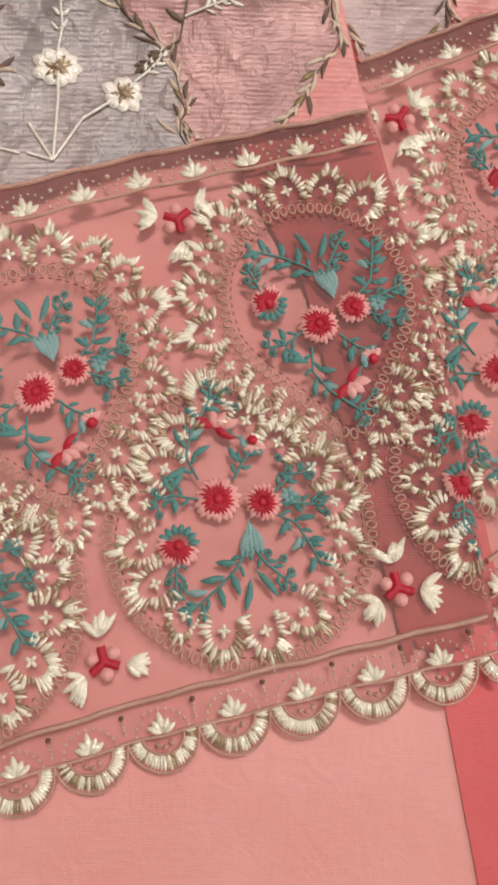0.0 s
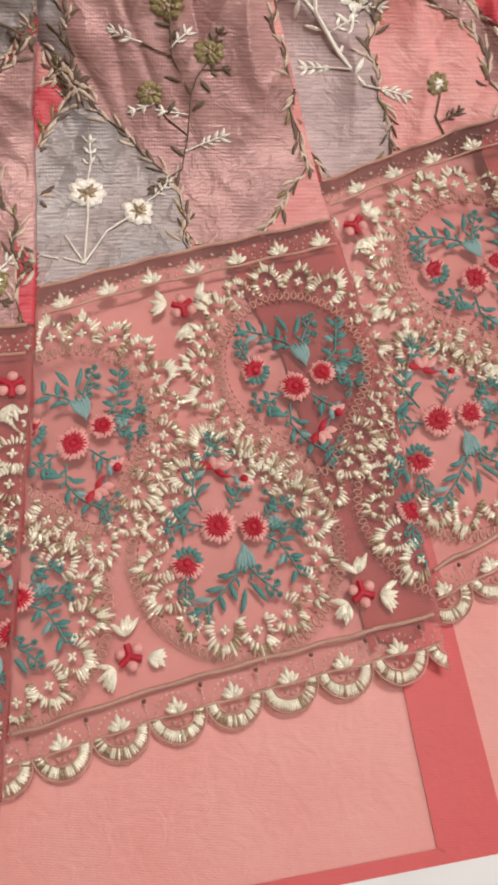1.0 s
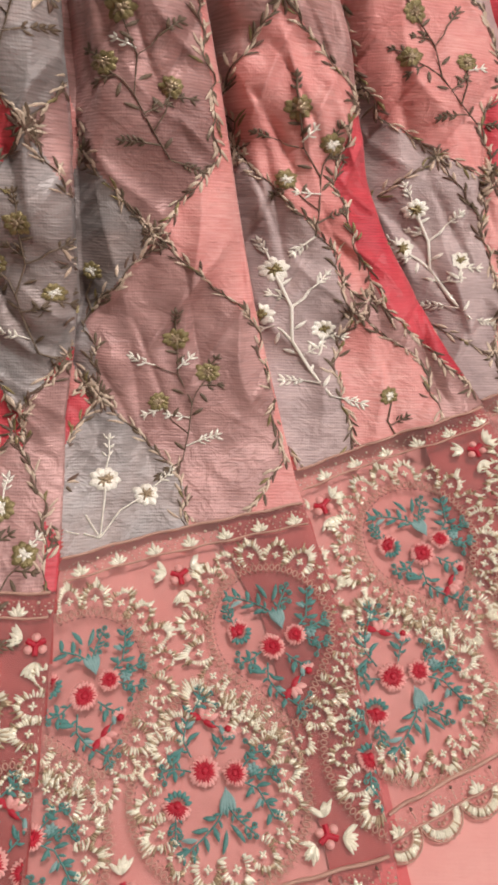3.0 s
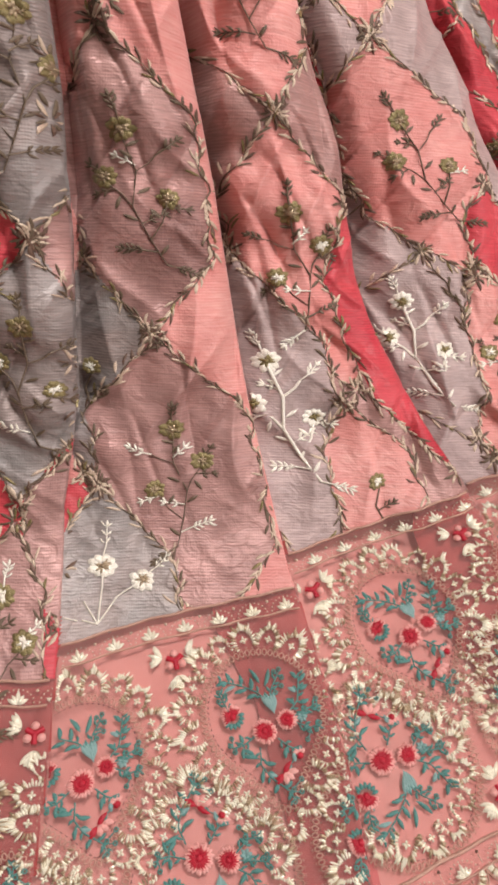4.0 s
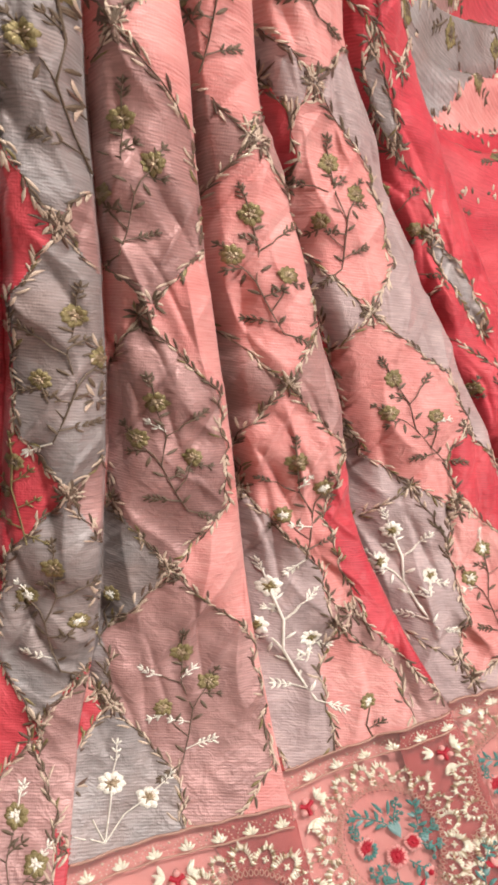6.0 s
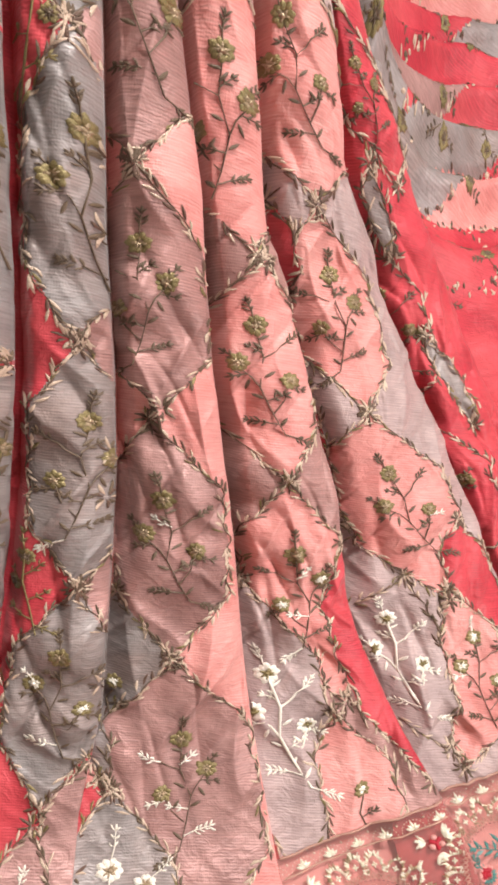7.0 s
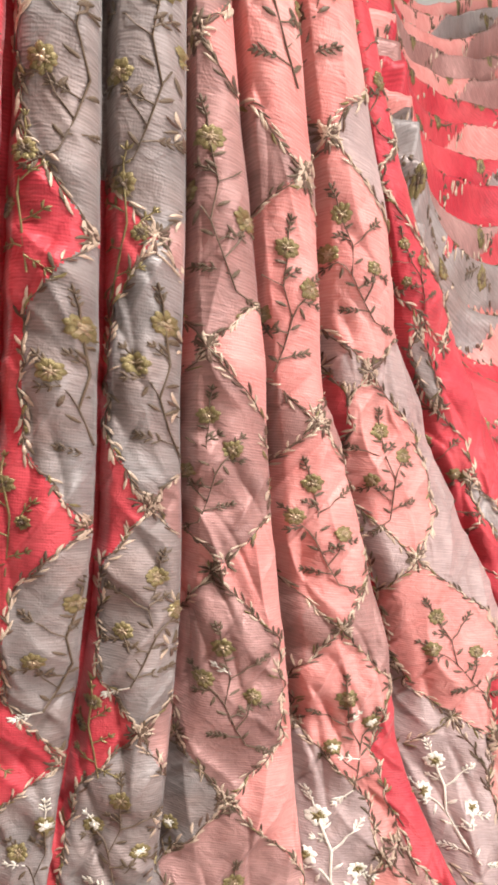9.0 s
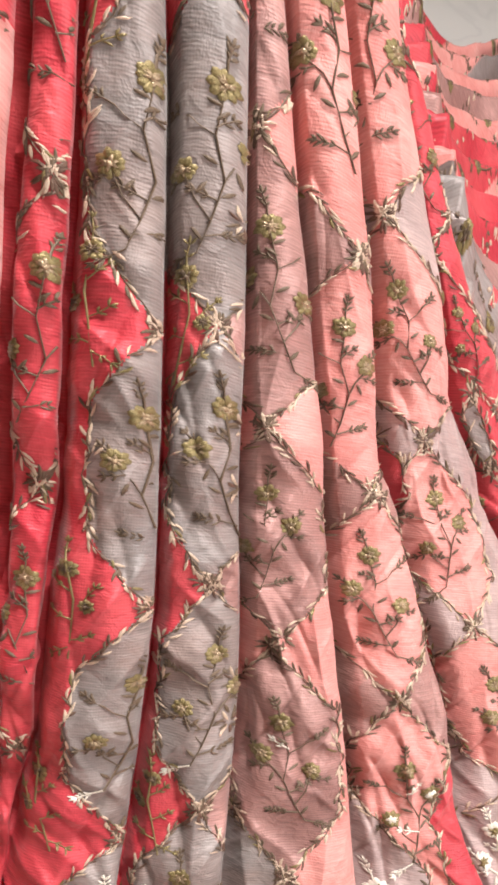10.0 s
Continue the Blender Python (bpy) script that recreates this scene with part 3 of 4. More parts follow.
def vine(i, k):
    o = OGEES[i][k]
    (ta, tb), (ba, bb), wl, wr = o[:4]
    st = Stitches([CREAM, BROWN, BRONZE, OLIVE])
    long = math.hypot((tb - bb) / 0.8, ba - ta)
    count = max(6, int(long * 1.25 / 0.0066))
    for side, w in ((-1, wl), (1, wr)):
        line = []
        for j in range(count + 1):
            t = j / count
            half = float(bulge(t))
            sway = 0.0016 * math.sin(j * 1.25 + side) + rnd.gauss(0, 0.0005)
            line.append((ta + (ba - ta) * t + side * w * half + sway, (tb - (tb - bb) * t) / 0.8))
        for j in range(count):
            (x0, y0), (x1, y1) = line[j], line[j + 1]
            if covered(i, k, x0, y0 * 0.8):
                continue
            st.cord([line[j], line[j + 1]], 0.0008, 0.0007, OLIVE)
            ang = math.atan2(y1 - y0, x1 - x0) + math.pi
            if j > count * 0.5:
                ang += math.pi
            for turn in (-1, 1):
                if rnd.random() < 0.12:
                    continue
                g = ang + turn * rnd.uniform(0.15, 0.55)
                r = rnd.uniform(0.0075, 0.0128)
                dice = rnd.random()
                mat = CREAM if dice < 0.55 else OLIVE if dice < 0.70 else BRONZE if dice < 0.78 else BROWN
                x, y = x0 + rnd.gauss(0, 0.0009), y0 + rnd.gauss(0, 0.0009)
                st.lens(x, y, x + r * math.cos(g), y + r * math.sin(g), rnd.uniform(0.0016, 0.0027), 0.0011, mat, rnd.uniform(-0.0011, 0.0011))
    for x, y in ((ta, tb / 0.8), (ba, bb / 0.8)):
        for j in range(9):
            g = 0.7 * j + rnd.uniform(-0.2, 0.2)
            r = rnd.uniform(0.010, 0.016)
            st.lens(x + 0.002 * math.cos(g), y + 0.002 * math.sin(g), x + 0.8 * r * math.cos(g), y + r * math.sin(g), rnd.uniform(0.0019, 0.0029), 0.0013, (CREAM, BROWN, OLIVE)[j % 3], rnd.uniform(-0.0012, 0.0012))
    st.lay("vine", i, lambda x, y: (x, y * 0.8), PANELS[i, k], "cream and brown leaf-stitched vine", "stuff", silk_only=True)


def bloom(st, x, y, r, mat, heart):
    for j in range(9):
        g = 6.2832 * j / 9 + rnd.uniform(-0.15, 0.15)
        rr = r * rnd.uniform(0.82, 1.08)
        st.lens(x + 0.2 * r * math.cos(g), y + 0.2 * r * math.sin(g), x + rr * math.cos(g), y + rr * math.sin(g), r * 0.62, 0.0016, mat)
    for j in range(7):
        g = 6.2832 * j / 6 + rnd.random()
        st.lens(x, y, x + r * 0.6 * math.cos(g), y + r * 0.6 * math.sin(g), r * 0.3, 0.0022, heart)
    st.dot(x, y, r * 0.22, 0.0026, heart)


def twig(st, x, y, g, r, mat, leaves=2, glint=0.0):
    """A forked twig with small leaves; glint: how often silver colour paints a glint on it."""
    if rnd.random() < glint:
        mat = SILVER
    x1, y1 = x + r * math.cos(g), y + r * math.sin(g)
    st.cord([(x, y), ((x + x1) / 2 + r * 0.06, (y + y1) / 2), (x1, y1)], 0.0011, 0.001, mat)
    for j in range(leaves + 1):
        t = 0.45 + 0.55 * j / max(1, leaves)
        px, py = x + (x1 - x) * t, y + (y1 - y) * t
        for s in (-1, 1):
            q = g + s * rnd.uniform(0.5, 0.9)
            l = rnd.uniform(0.004, 0.007)
            st.lens(px, py, px + l * math.cos(q), py + l * math.sin(q), rnd.uniform(0.0014, 0.0021), 0.0010, mat, rnd.uniform(-0.0008, 0.0008))
    st.lens(x1, y1, x1 + 0.006 * math.cos(g), y1 + 0.006 * math.sin(g), 0.002, 0.0013, mat)


def sprig(i, k):
    """The flowering branch in an ogee."""
    o = OGEES[i][k]
    (ta, tb), (ba, bb), wl, wr, cloth_of, style = o
    if not style:
        return
    bright = style in ("branch", "low")
    metal, stem = (SILVER, SILVER) if bright else (BRONZE, OLIVE)
    st = Stitches([SILVER, GOLD, BRONZE, OLIVE])
    size = min(1.08, 1.08 * (tb - bb) / 0.8 / 0.2)
    lean = math.degrees(math.atan2(ba - ta, (tb - bb) / 0.8))
    ca, cb = (ta + ba) / 2 + (wr - wl) * 0.5, (tb + bb) / 2
    heads = []
    if style == "low":
        place = on_silk(ca - 0.013, 0.146, -6, 1.0, False)
        for x1, y1 in ((-0.003, 0.045), (0.025, 0.033), (-0.03, 0.025), (-0.028, 0.004)):
            st.cord([(0, 0), (x1 * 0.4, y1 * 0.62), (x1, y1)], 0.0013, 0.0014, SILVER)
        heads = [(-0.003, 0.043, 0.0112), (0.026, 0.034, 0.0100)]
        twig(st, -0.004, 0.05, 1.6, 0.024, SILVER)
        twig(st, -0.024, 0.02, 2.6, 0.02, SILVER)
        twig(st, 0.03, 0.04, 0.9, 0.016, SILVER)
        twig(st, -0.014, 0.002, 3.0, 0.02, SILVER)
    elif style == "bud":
        place = on_silk(ca, cb, lean, 0.9)
        heads = [(0, 0.008, 0.009)]
        st.cord([(0, 0), (-0.006, -0.015), (-0.002, -0.03)], 0.0012, 0.0012, stem)
        twig(st, -0.004, -0.02, 0.4, 0.014, stem)
    else:
        place = on_silk(ca, cb, lean, size * (1.12 if bright else 1.0), (i + k) % 2 == 0 and not bright)
        # lower branches get more twigs coloured as glints
        shine = 0.4 if cb < 0.42 else 0.12 if cb < 0.6 else 0.0
        w = 0.0022 if bright else 0.0008
        st.cord([(0.012, -0.055), (0.005, -0.036), (-0.002, -0.012), (0.003, 0.012), (-0.001, 0.036)], w, 0.0014, stem)
        for x0, y0, x1, y1 in ((0.005, -0.036, 0.018, -0.012), (-0.002, -0.012, -0.015, 0.006), (0.003, 0.012, 0.016, 0.022)):
            st.cord([(x0, y0), ((x0 + x1) / 2 + 0.002, (y0 + y1) / 2), (x1, y1)], w * 0.85, 0.0012, stem)
        heads = [(-0.001, 0.040, 0.0094), (-0.016, 0.010, 0.0090), (0.019, -0.008, 0.0080)]
        twig(st, -0.002, 0.046, 1.75, 0.014, stem, 2, shine)
        twig(st, 0.012, -0.055, -0.5, 0.018, stem, 3, shine)
        twig(st, 0.008, -0.045, 2.9, 0.020, stem, 3, shine)
        twig(st, 0.016, 0.022, 0.6, 0.014, stem, 2, shine)
        twig(st, -0.016, 0.012, 2.3, 0.010, stem, 1, shine)
        twig(st, 0.001, -0.024, 0.35, 0.013, stem, 1, shine)
        twig(st, -0.010, 0.001, 3.3, 0.010, stem, 1, shine)
        twig(st, 0.003, 0.016, 2.5, 0.011, stem, 1, shine)
        twig(st, 0.018, -0.014, -0.2, 0.010, stem, 1, shine)
        for x0, y0, g in ((0.0, -0.022, 2.6), (0.001, -0.004, 0.5), (0.003, 0.020, 2.4), (0.009, -0.048, 0.9), (-0.001, 0.028, 0.4), (0.013, -0.022, 2.2), (-0.008, -0.004, 4.3)):
            st.lens(x0, y0, x0 + 0.010 * math.cos(g), y0 + 0.010 * math.sin(g), 0.0027, 0.0013, stem)
    panel = PANELS[i, k]
    st.lay("branch", i, place, panel, "metallic thread branch with small leaves")
    for x, y, r in heads:
        st = Stitches([SILVER, GOLD, BRONZE, OLIVE, DULL])
        # some lower hearts turn silver as a painted glint
        bloom(st, x, y, r, metal, DULL if style == "low" else BRONZE if bright else SILVER if cb < 0.45 and rnd.random() < 0.4 else DULL)
        st.lay("flower", i, place, panel, "gold thread flower head")


for i in OGEES:
    for k in range(len(OGEES[i])):
        if (i, k) in PANELS:
            vine(i, k)
            sprig(i, k)

def loose_sprig(i, a, b, lean, flip):
    """A bronze branch on the ground silk between two ogees."""
    st = Stitches([BRONZE, OLIVE])
    st.cord([(0.004, -0.045), (0.001, -0.02), (-0.002, 0.005), (0.002, 0.035)], 0.0012, 0.0012, BRONZE)
    for x, y, r in ((0.002, 0.03, 0.0085), (-0.010, 0.0, 0.0065)):
        bloom(st, x, y, r, BRONZE, OLIVE)
    for x, y, g in ((0.002, 0.036, 1.6), (0.003, -0.035, -0.6), (0.002, -0.03, 2.7), (0.0, -0.012, 0.5), (0.0, 0.012, 0.7), (-0.008, 0.004, 2.2)):
        twig(st, x, y, g, 0.014, BRONZE, 1)
    st.lay("branch", i, on_silk(a, b, lean, 1.0, flip), PANELS[i, -1], "bronze thread branch with small leaves", "stuff", silk_only=True)


for i, a, b, lean, flip in ((2, -0.203, 0.735, 2, False), (2, -0.204, 0.555, 4, True), (2, -0.206, 0.875, 0, True), (2, -0.222, 0.40, 8, False), (3, -0.150, 0.735, 0, True), (3, -0.143, 0.40, 6, False)):
    loose_sprig(i, a, b, lean, flip)

# -- the border: teardrops, sprays of flowers, cords and scallops, in millimetres from the drop's large flower --
MM = 0.001
TEAR_UP = (6.0, -14.0, 54.0, 68.0)
TEAR_DOWN = (2.0, -13.0, 40.0, 62.0)


def tear(cx, cy, r, tip, grow=0.0, steps=96):
    """A teardrop outline: a round head below and a drawn-out tip above."""
    out = []
    for j in range(steps):
        g = 2 * math.pi * j / steps - math.pi / 2
        x, y = math.cos(g) * (r + grow), math.sin(g) * (r + grow)
        if y > 0:
            t = y / (r + grow)
            y = y * (tip + grow) / (r + grow)
            x = x * (1 - 0.55 * smooth(np.float64(t), 0.15, 1.0))
        out.append((MM * (cx + x), MM * (cy + y)))
    return out


def along(line, gap, closed=True):
    """Points at an even gap along a line, with the way it runs there."""
    pts = line + line[:1] if closed else line
    cum = [0.0]
    for p, q in zip(pts, pts[1:]):
        cum.append(cum[-1] + math.dist(p, q))
    count = max(2, round(cum[-1] / gap))
    out = []
    for j in range(count):
        d = cum[-1] * j / count
        n = max(k for k in range(len(cum) - 1) if cum[k] <= d + 1e-12)
        t = (d - cum[n]) / max(1e-9, cum[n + 1] - cum[n])
        (x0, y0), (x1, y1) = pts[n], pts[n + 1]
        out.append((x0 + (x1 - x0) * t, y0 + (y1 - y0) * t, math.atan2(y1 - y0, x1 - x0)))
    return out


def petal_fringe(st, line, out, wide=0.0178):
    """A row of U-shaped gold petals worked in radial satin stitches."""
    for x, y, g in along(line, wide * 0.9):
        g += rnd.uniform(-0.22, 0.22)
        n = g - math.pi / 2 * out
        big = rnd.uniform(0.82, 1.08)
        for j in range(23):
            q = -0.30 + (math.pi + 0.6) * j / 22
            ox, oy = math.cos(q) * wide * 0.52, math.sin(q) * wide * 0.86
            ix, iy = math.cos(q) * wide * 0.27, math.sin(q) * wide * 0.50
            wob = rnd.uniform(0.80, 1.22) * big

            def put(px, py):
                return x + px * math.cos(g) + py * math.cos(n), y + px * math.sin(g) + py * math.sin(n)
            # random dark stitches paint broken glitter into the gold
            st.lens(*put(ix, iy), *put(ox * wob, oy * wob), rnd.uniform(0.0013, 0.0024), rnd.uniform(0.0004, 0.0028), GOLD if rnd.random() < 0.64 else DULL)
        cx, cy = x + 0.002 * math.cos(n), y + 0.002 * math.sin(n)
        for j in range(4):
            q = g + j * math.pi / 2
            st.lens(cx, cy, cx + 0.0030 * math.cos(q), cy + 0.0030 * math.sin(q), 0.0018, 0.0016, GOLD)


def chain(st, line, gap=0.0040):
    """A chain of small ovals between two rows of back-stitch."""
    for x, y, g in along(line, gap):
        oval = []
        for j in range(8):
            q = 2 * math.pi * j / 8
            px, py = 0.0015 * math.cos(q), 0.0022 * math.sin(q)
            oval.append((x + px * math.cos(g) - py * math.sin(g), y + px * math.sin(g) + py * math.cos(g)))
        st.cord(oval, 0.0009, 0.0009, CORD, True)
        for s in (-1, 1):
            px, py = x - s * 0.0035 * math.sin(g), y + s * 0.0035 * math.cos(g)
            st.lens(px - 0.0012 * math.cos(g), py - 0.0012 * math.sin(g), px + 0.0012 * math.cos(g), py + 0.0012 * math.sin(g), 0.0006, 0.0006, BROWN if s > 0 else CORD)


def daisy(st, x, y, r, start=0.0, sweep=6.2832, petals=22):
    """A full blossom: blush petals under crimson stitches."""
    for j in range(petals):
        g = start + sweep * j / petals + rnd.uniform(-0.05, 0.05)
        rr = r * rnd.uniform(0.9, 1.06)
        c, s = math.cos(g), math.sin(g)
        st.lens(x + 0.3 * r * c, y + 0.3 * r * s, x + rr * c, y + rr * s, r * 0.33, 0.0017, ROSE)
        q = r * rnd.uniform(0.68, 0.95)
        st.lens(x, y, x + q * c, y + q * s, r * 0.235, 0.0028, CRIMSON)
    st.dot(x, y, r * 0.30, 0.0032, CRIMSON, 9)


# leaves of the spray: base and tip
LEAVES = [(-12, 14, -22, 8), (-11, 17, -3, 22), (-13, 22, -18, 29), (-12, 24, -6, 29), (-14, 11, -20, 4), (9, 15, 4, 22), (12, 18, 18, 21),
          (26, -2, 34, 3), (28, -6, 24, -13), (31, -7, 39, -5), (33, -13, 29, -19), (35, -15, 43, -14), (38, -21, 36, -28), (39, -20, 46, -22), (30, 10, 24, 12), (-18, 3, -22, 10), (-18, 1, -17, -6), (12, 20, 9, 27), (-8, 34, -14, 38), (-6, 37, 1, 36)]
FEATHER = [(8, -24, -1, -25), (5, -28, 9, -37), (3, -30, -7, -32), (0, -34, 3, -42), (-3, -36, -13, -36), (-6, -40, -5, -48), (-7, -41, -16, -43), (13, -30, 11, -43), (15, -27, 24, -37)]
BERRIES = [(-4, 48), (3, 45), (-1, 41), (7, 38), (-25, 3), (-26, -2), (-23, -6), (-19, 7), (28, 13), (33, 15), (37, 12), (24, 18), (33, -1), (40, 1), (43, -3), (41, 4),
           (20, -20), (26, -22), (29, -27), (26, -33), (-19, -32), (-13, -34), (-16, -38), (4, 27), (30, -33)]
STEMS = [[(-8, 8), (-13, 18), (-11, 28), (-3, 42)], [(6, 8), (10, 16), (15, 22)], [(22, 4), (30, 12), (36, 13)], [(24, 0), (34, 0), (42, 0)], [(22, -4), (31, -8), (37, -17), (41, -24)],
         [(13, -16), (8, -26), (0, -35), (-12, -45)], [(14, -18), (19, -24), (27, -30)], [(-8, 0), (-18, 2), (-25, 0)], [(-16, -22), (-16, -30), (-16, -37)], [(-3, 41), (-4, 47)]]


def spun(x, y):
    """The spray leans against the run of the border."""
    return x * 0.969 + y * 0.247, -x * 0.247 + y * 0.969


LEAVES = [(*spun(x0, y0), *spun(x1, y1)) for x0, y0, x1, y1 in LEAVES]
FEATHER = [(*spun(x0, y0), *spun(x1, y1)) for x0, y0, x1, y1 in FEATHER]
BERRIES = [spun(x, y) for x, y in BERRIES]
STEMS = [[spun(x, y) for x, y in line] for line in STEMS]


def drop(i, u, down):
    """One teardrop of the border with its spray; down: the inverted ones of the upper row."""
    v = 0.0645 if down else 0.0
    mirror = bool(down)
    place = on_border(i, u, v, mirror)
    cx, cy, r, tip = TEAR_DOWN if down else TEAR_UP
    st = Stitches([GOLD, DULL])
    petal_fringe(st, tear(cx, cy, r, tip, 7.0 if down else -15.0), 1 if down else 1)
    body = st.lay("teardrop_motif", i, place, skirt, "gold petal fringe round a teardrop", "stuff")
    if body is None:
        body = skirt
    st = Stitches([CORD, BROWN])
    chain(st, tear(cx, cy, r, tip, 0.0))
    st.lay("chain_outline", i, place, body if body is not skirt else skirt, "rose-brown chain stitch outline", "stuff")
    st = Stitches([TEAL, AQUA, OLIVE])
    k = 0.96 if down else 1.04
    for line in STEMS:
        st.cord([(MM * x * k, MM * y * k) for x, y in line], 0.0011, 0.0011, TEAL)
    for line in STEMS:
        for (x0, y0), (x1, y1) in zip(line, line[1:]):
            for t, side in ((0.3, 1), (0.62, -1), (0.9, 1)):
                px, py, g = x0 + (x1 - x0) * t, y0 + (y1 - y0) * t, math.atan2(y1 - y0, x1 - x0) + side * 0.85
                st.lens(MM * px * k, MM * py * k, MM * (px + 5.2 * math.cos(g)) * k, MM * (py + 5.2 * math.sin(g)) * k, 0.0019, 0.0013, TEAL, side * 0.0004)
    for x, y in BERRIES:
        near = min((p for line in STEMS for p in line), key=lambda p: math.dist(p, (x, y)))
        st.cord([(MM * near[0] * k, MM * near[1] * k), (MM * ((near[0] + x) / 2 + 0.5) * k, MM * (near[1] + y) / 2 * k), (MM * x * k, MM * y * k)], 0.0009, 0.0009, TEAL)
    for j in range(5):
        st.lens(MM * (10 + j - 2) * k, MM * (-10 - 2 * abs(j - 2)) * k, MM * (8 + 2.2 * (j - 2)) * k, MM * -25 * k, 0.0034, 0.0018, AQUA)
    for j in range(6):
        g = j * 1.047
        st.lens(MM * 28 * k, MM * -4 * k, MM * (28 + 4.2 * math.cos(g)) * k, MM * (-4 + 4.2 * math.sin(g)) * k, 0.0026, 0.0016, AQUA)
    st.lay("stem", i, place, body, "teal stems with pale aqua buds", "stuff")
    for n, (x0, y0, x1, y1) in enumerate(LEAVES + FEATHER):
        st = Stitches([AQUA if n % 7 == 3 else TEAL])
        st.lens(MM * x0 * k, MM * y0 * k, MM * x1 * k, MM * y1 * k, 0.0031, 0.0018, st.mats[0], 0.0006)
        st.lay("leaf", i, place, body)
    st = Stitches([OLIVE, TEAL])
    for x, y in BERRIES:
        ring = [(MM * (x * k + 1.35 * math.cos(q)), MM * (y * k + 1.35 * math.sin(q))) for q in (0, 1.05, 2.09, 3.14, 4.19, 5.24)]
        st.cord(ring, 0.0012, 0.0012, TEAL, True)
        st.dot(MM * x * k, MM * y * k, 0.0009, 0.0012, OLIVE, 6)
    st.lay("berry_knot", i, place, body, "small green berry knots", "stuff")
    for x, y, r, start, sweep, petals in ((0, 0, 9.6, 0, 6.2832, 22), (17.2, -4.6, 8.0, 0, 6.2832, 20), (-19.5, -14, 9.2, 2.6, 3.4, 13)):
        st = Stitches([ROSE, CRIMSON, TEAL])
        daisy(st, MM * x * k, MM * y * k, MM * r * k, start, sweep, petals)
        if sweep < 6:
            for j in range(7):
                g = start + sweep + 0.25 + j * 0.4
                st.lens(MM * (x + 4 * math.cos(g)) * k, MM * (y + 4 * math.sin(g)) * k, MM * (x + 9 * math.cos(g)) * k, MM * (y + 9 * math.sin(g)) * k, 0.0028, 0.0014, TEAL)
        st.lay("blossom", i, place, body, "crimson and blush satin-stitch blossom")
    st = Stitches([ROSE, CRIMSON])
    for g in (3.6, 4.3, 5.0, 5.7):
        st.lens(MM * 19.4 * k, MM * 19.3 * k, MM * (19.4 + 5.5 * math.cos(g)) * k, MM * (19.3 + 5.5 * math.sin(g)) * k, 0.0035, 0.0018, ROSE)
    st.dot(MM * 19.4 * k, MM * 20.3 * k, 0.0026, 0.0024, CRIMSON)
    st.lay("bud", i, place, body, "small blush bud with a crimson heart")
    st = Stitches([ROSE, CRIMSON])
    for x0, y0, x1, y1, mat in ((-2, 29, -10, 34, CRIMSON), (-2, 29, 7, 25, CRIMSON), (-1, 29, 3, 36, ROSE), (-1, 29, -3, 37, ROSE), (1, 29, 8, 33, ROSE)):
        (x0, y0), (x1, y1) = spun(x0, y0), spun(x1, y1)
        st.lens(MM * x0 * k, MM * y0 * k, MM * x1 * k, MM * y1 * k, 0.0042, 0.0019, mat)
    st.lay("tulip", i, place, body, "crimson tulip with blush petals")


def trefoil(i, u, v, down):
    """Three crimson bars and three blush knots among gold leaf clusters."""
    place = on_border(i, u, v, down)
    st = Stitches([GOLD, CREAM])
    for g, r in ((0.35, 14), (2.75, 14), (-1.55, 15)):
        for j in range(14):
            q = g + rnd.uniform(-0.5, 0.5)
            a0, a1 = MM * (r - 5), MM * (r + rnd.uniform(1, 6))
            st.lens(a0 * math.cos(g), a0 * math.sin(g), a1 * math.cos(q), a1 * math.sin(q), 0.0030, rnd.uniform(0.001, 0.0024), GOLD)
    body = st.lay("trefoil_motif", i, place, skirt, "gold leaf clusters round a trefoil knot", "stuff")
    if body is None:
        return
    st = Stitches([CRIMSON, ROSE])
    for g in (-1.57, 0.52, 2.62):
        st.cord([(0, 0), (MM * 3.4 * math.cos(g), MM * 3.4 * math.sin(g)), (MM * 6.4 * math.cos(g), MM * 6.4 * math.sin(g))], 0.0036, 0.0022, CRIMSON)
        st.dot(MM * 5 * math.cos(g + 1.047), MM * 5 * math.sin(g + 1.047), 0.0029, 0.0022, ROSE, 9)
    st.lay("knot", i, place, body, "crimson and blush satin knot")


def fan(st, x, y, r=0.0068):
    for j in range(5):
        g = 0.5 + 2.14 * j / 4
        st.lens(x, y, x + r * math.cos(g), y + r * (1.25 if j == 2 else 0.95) * math.sin(g), 0.0030, 0.0019, GOLD)
    for j in range(11):
        g = 0.1 + 2.94 * j / 10
        st.dot(x + 0.0105 * math.cos(g), y + 0.0095 * math.sin(g), 0.0007, 0.0008, CREAM, 5)


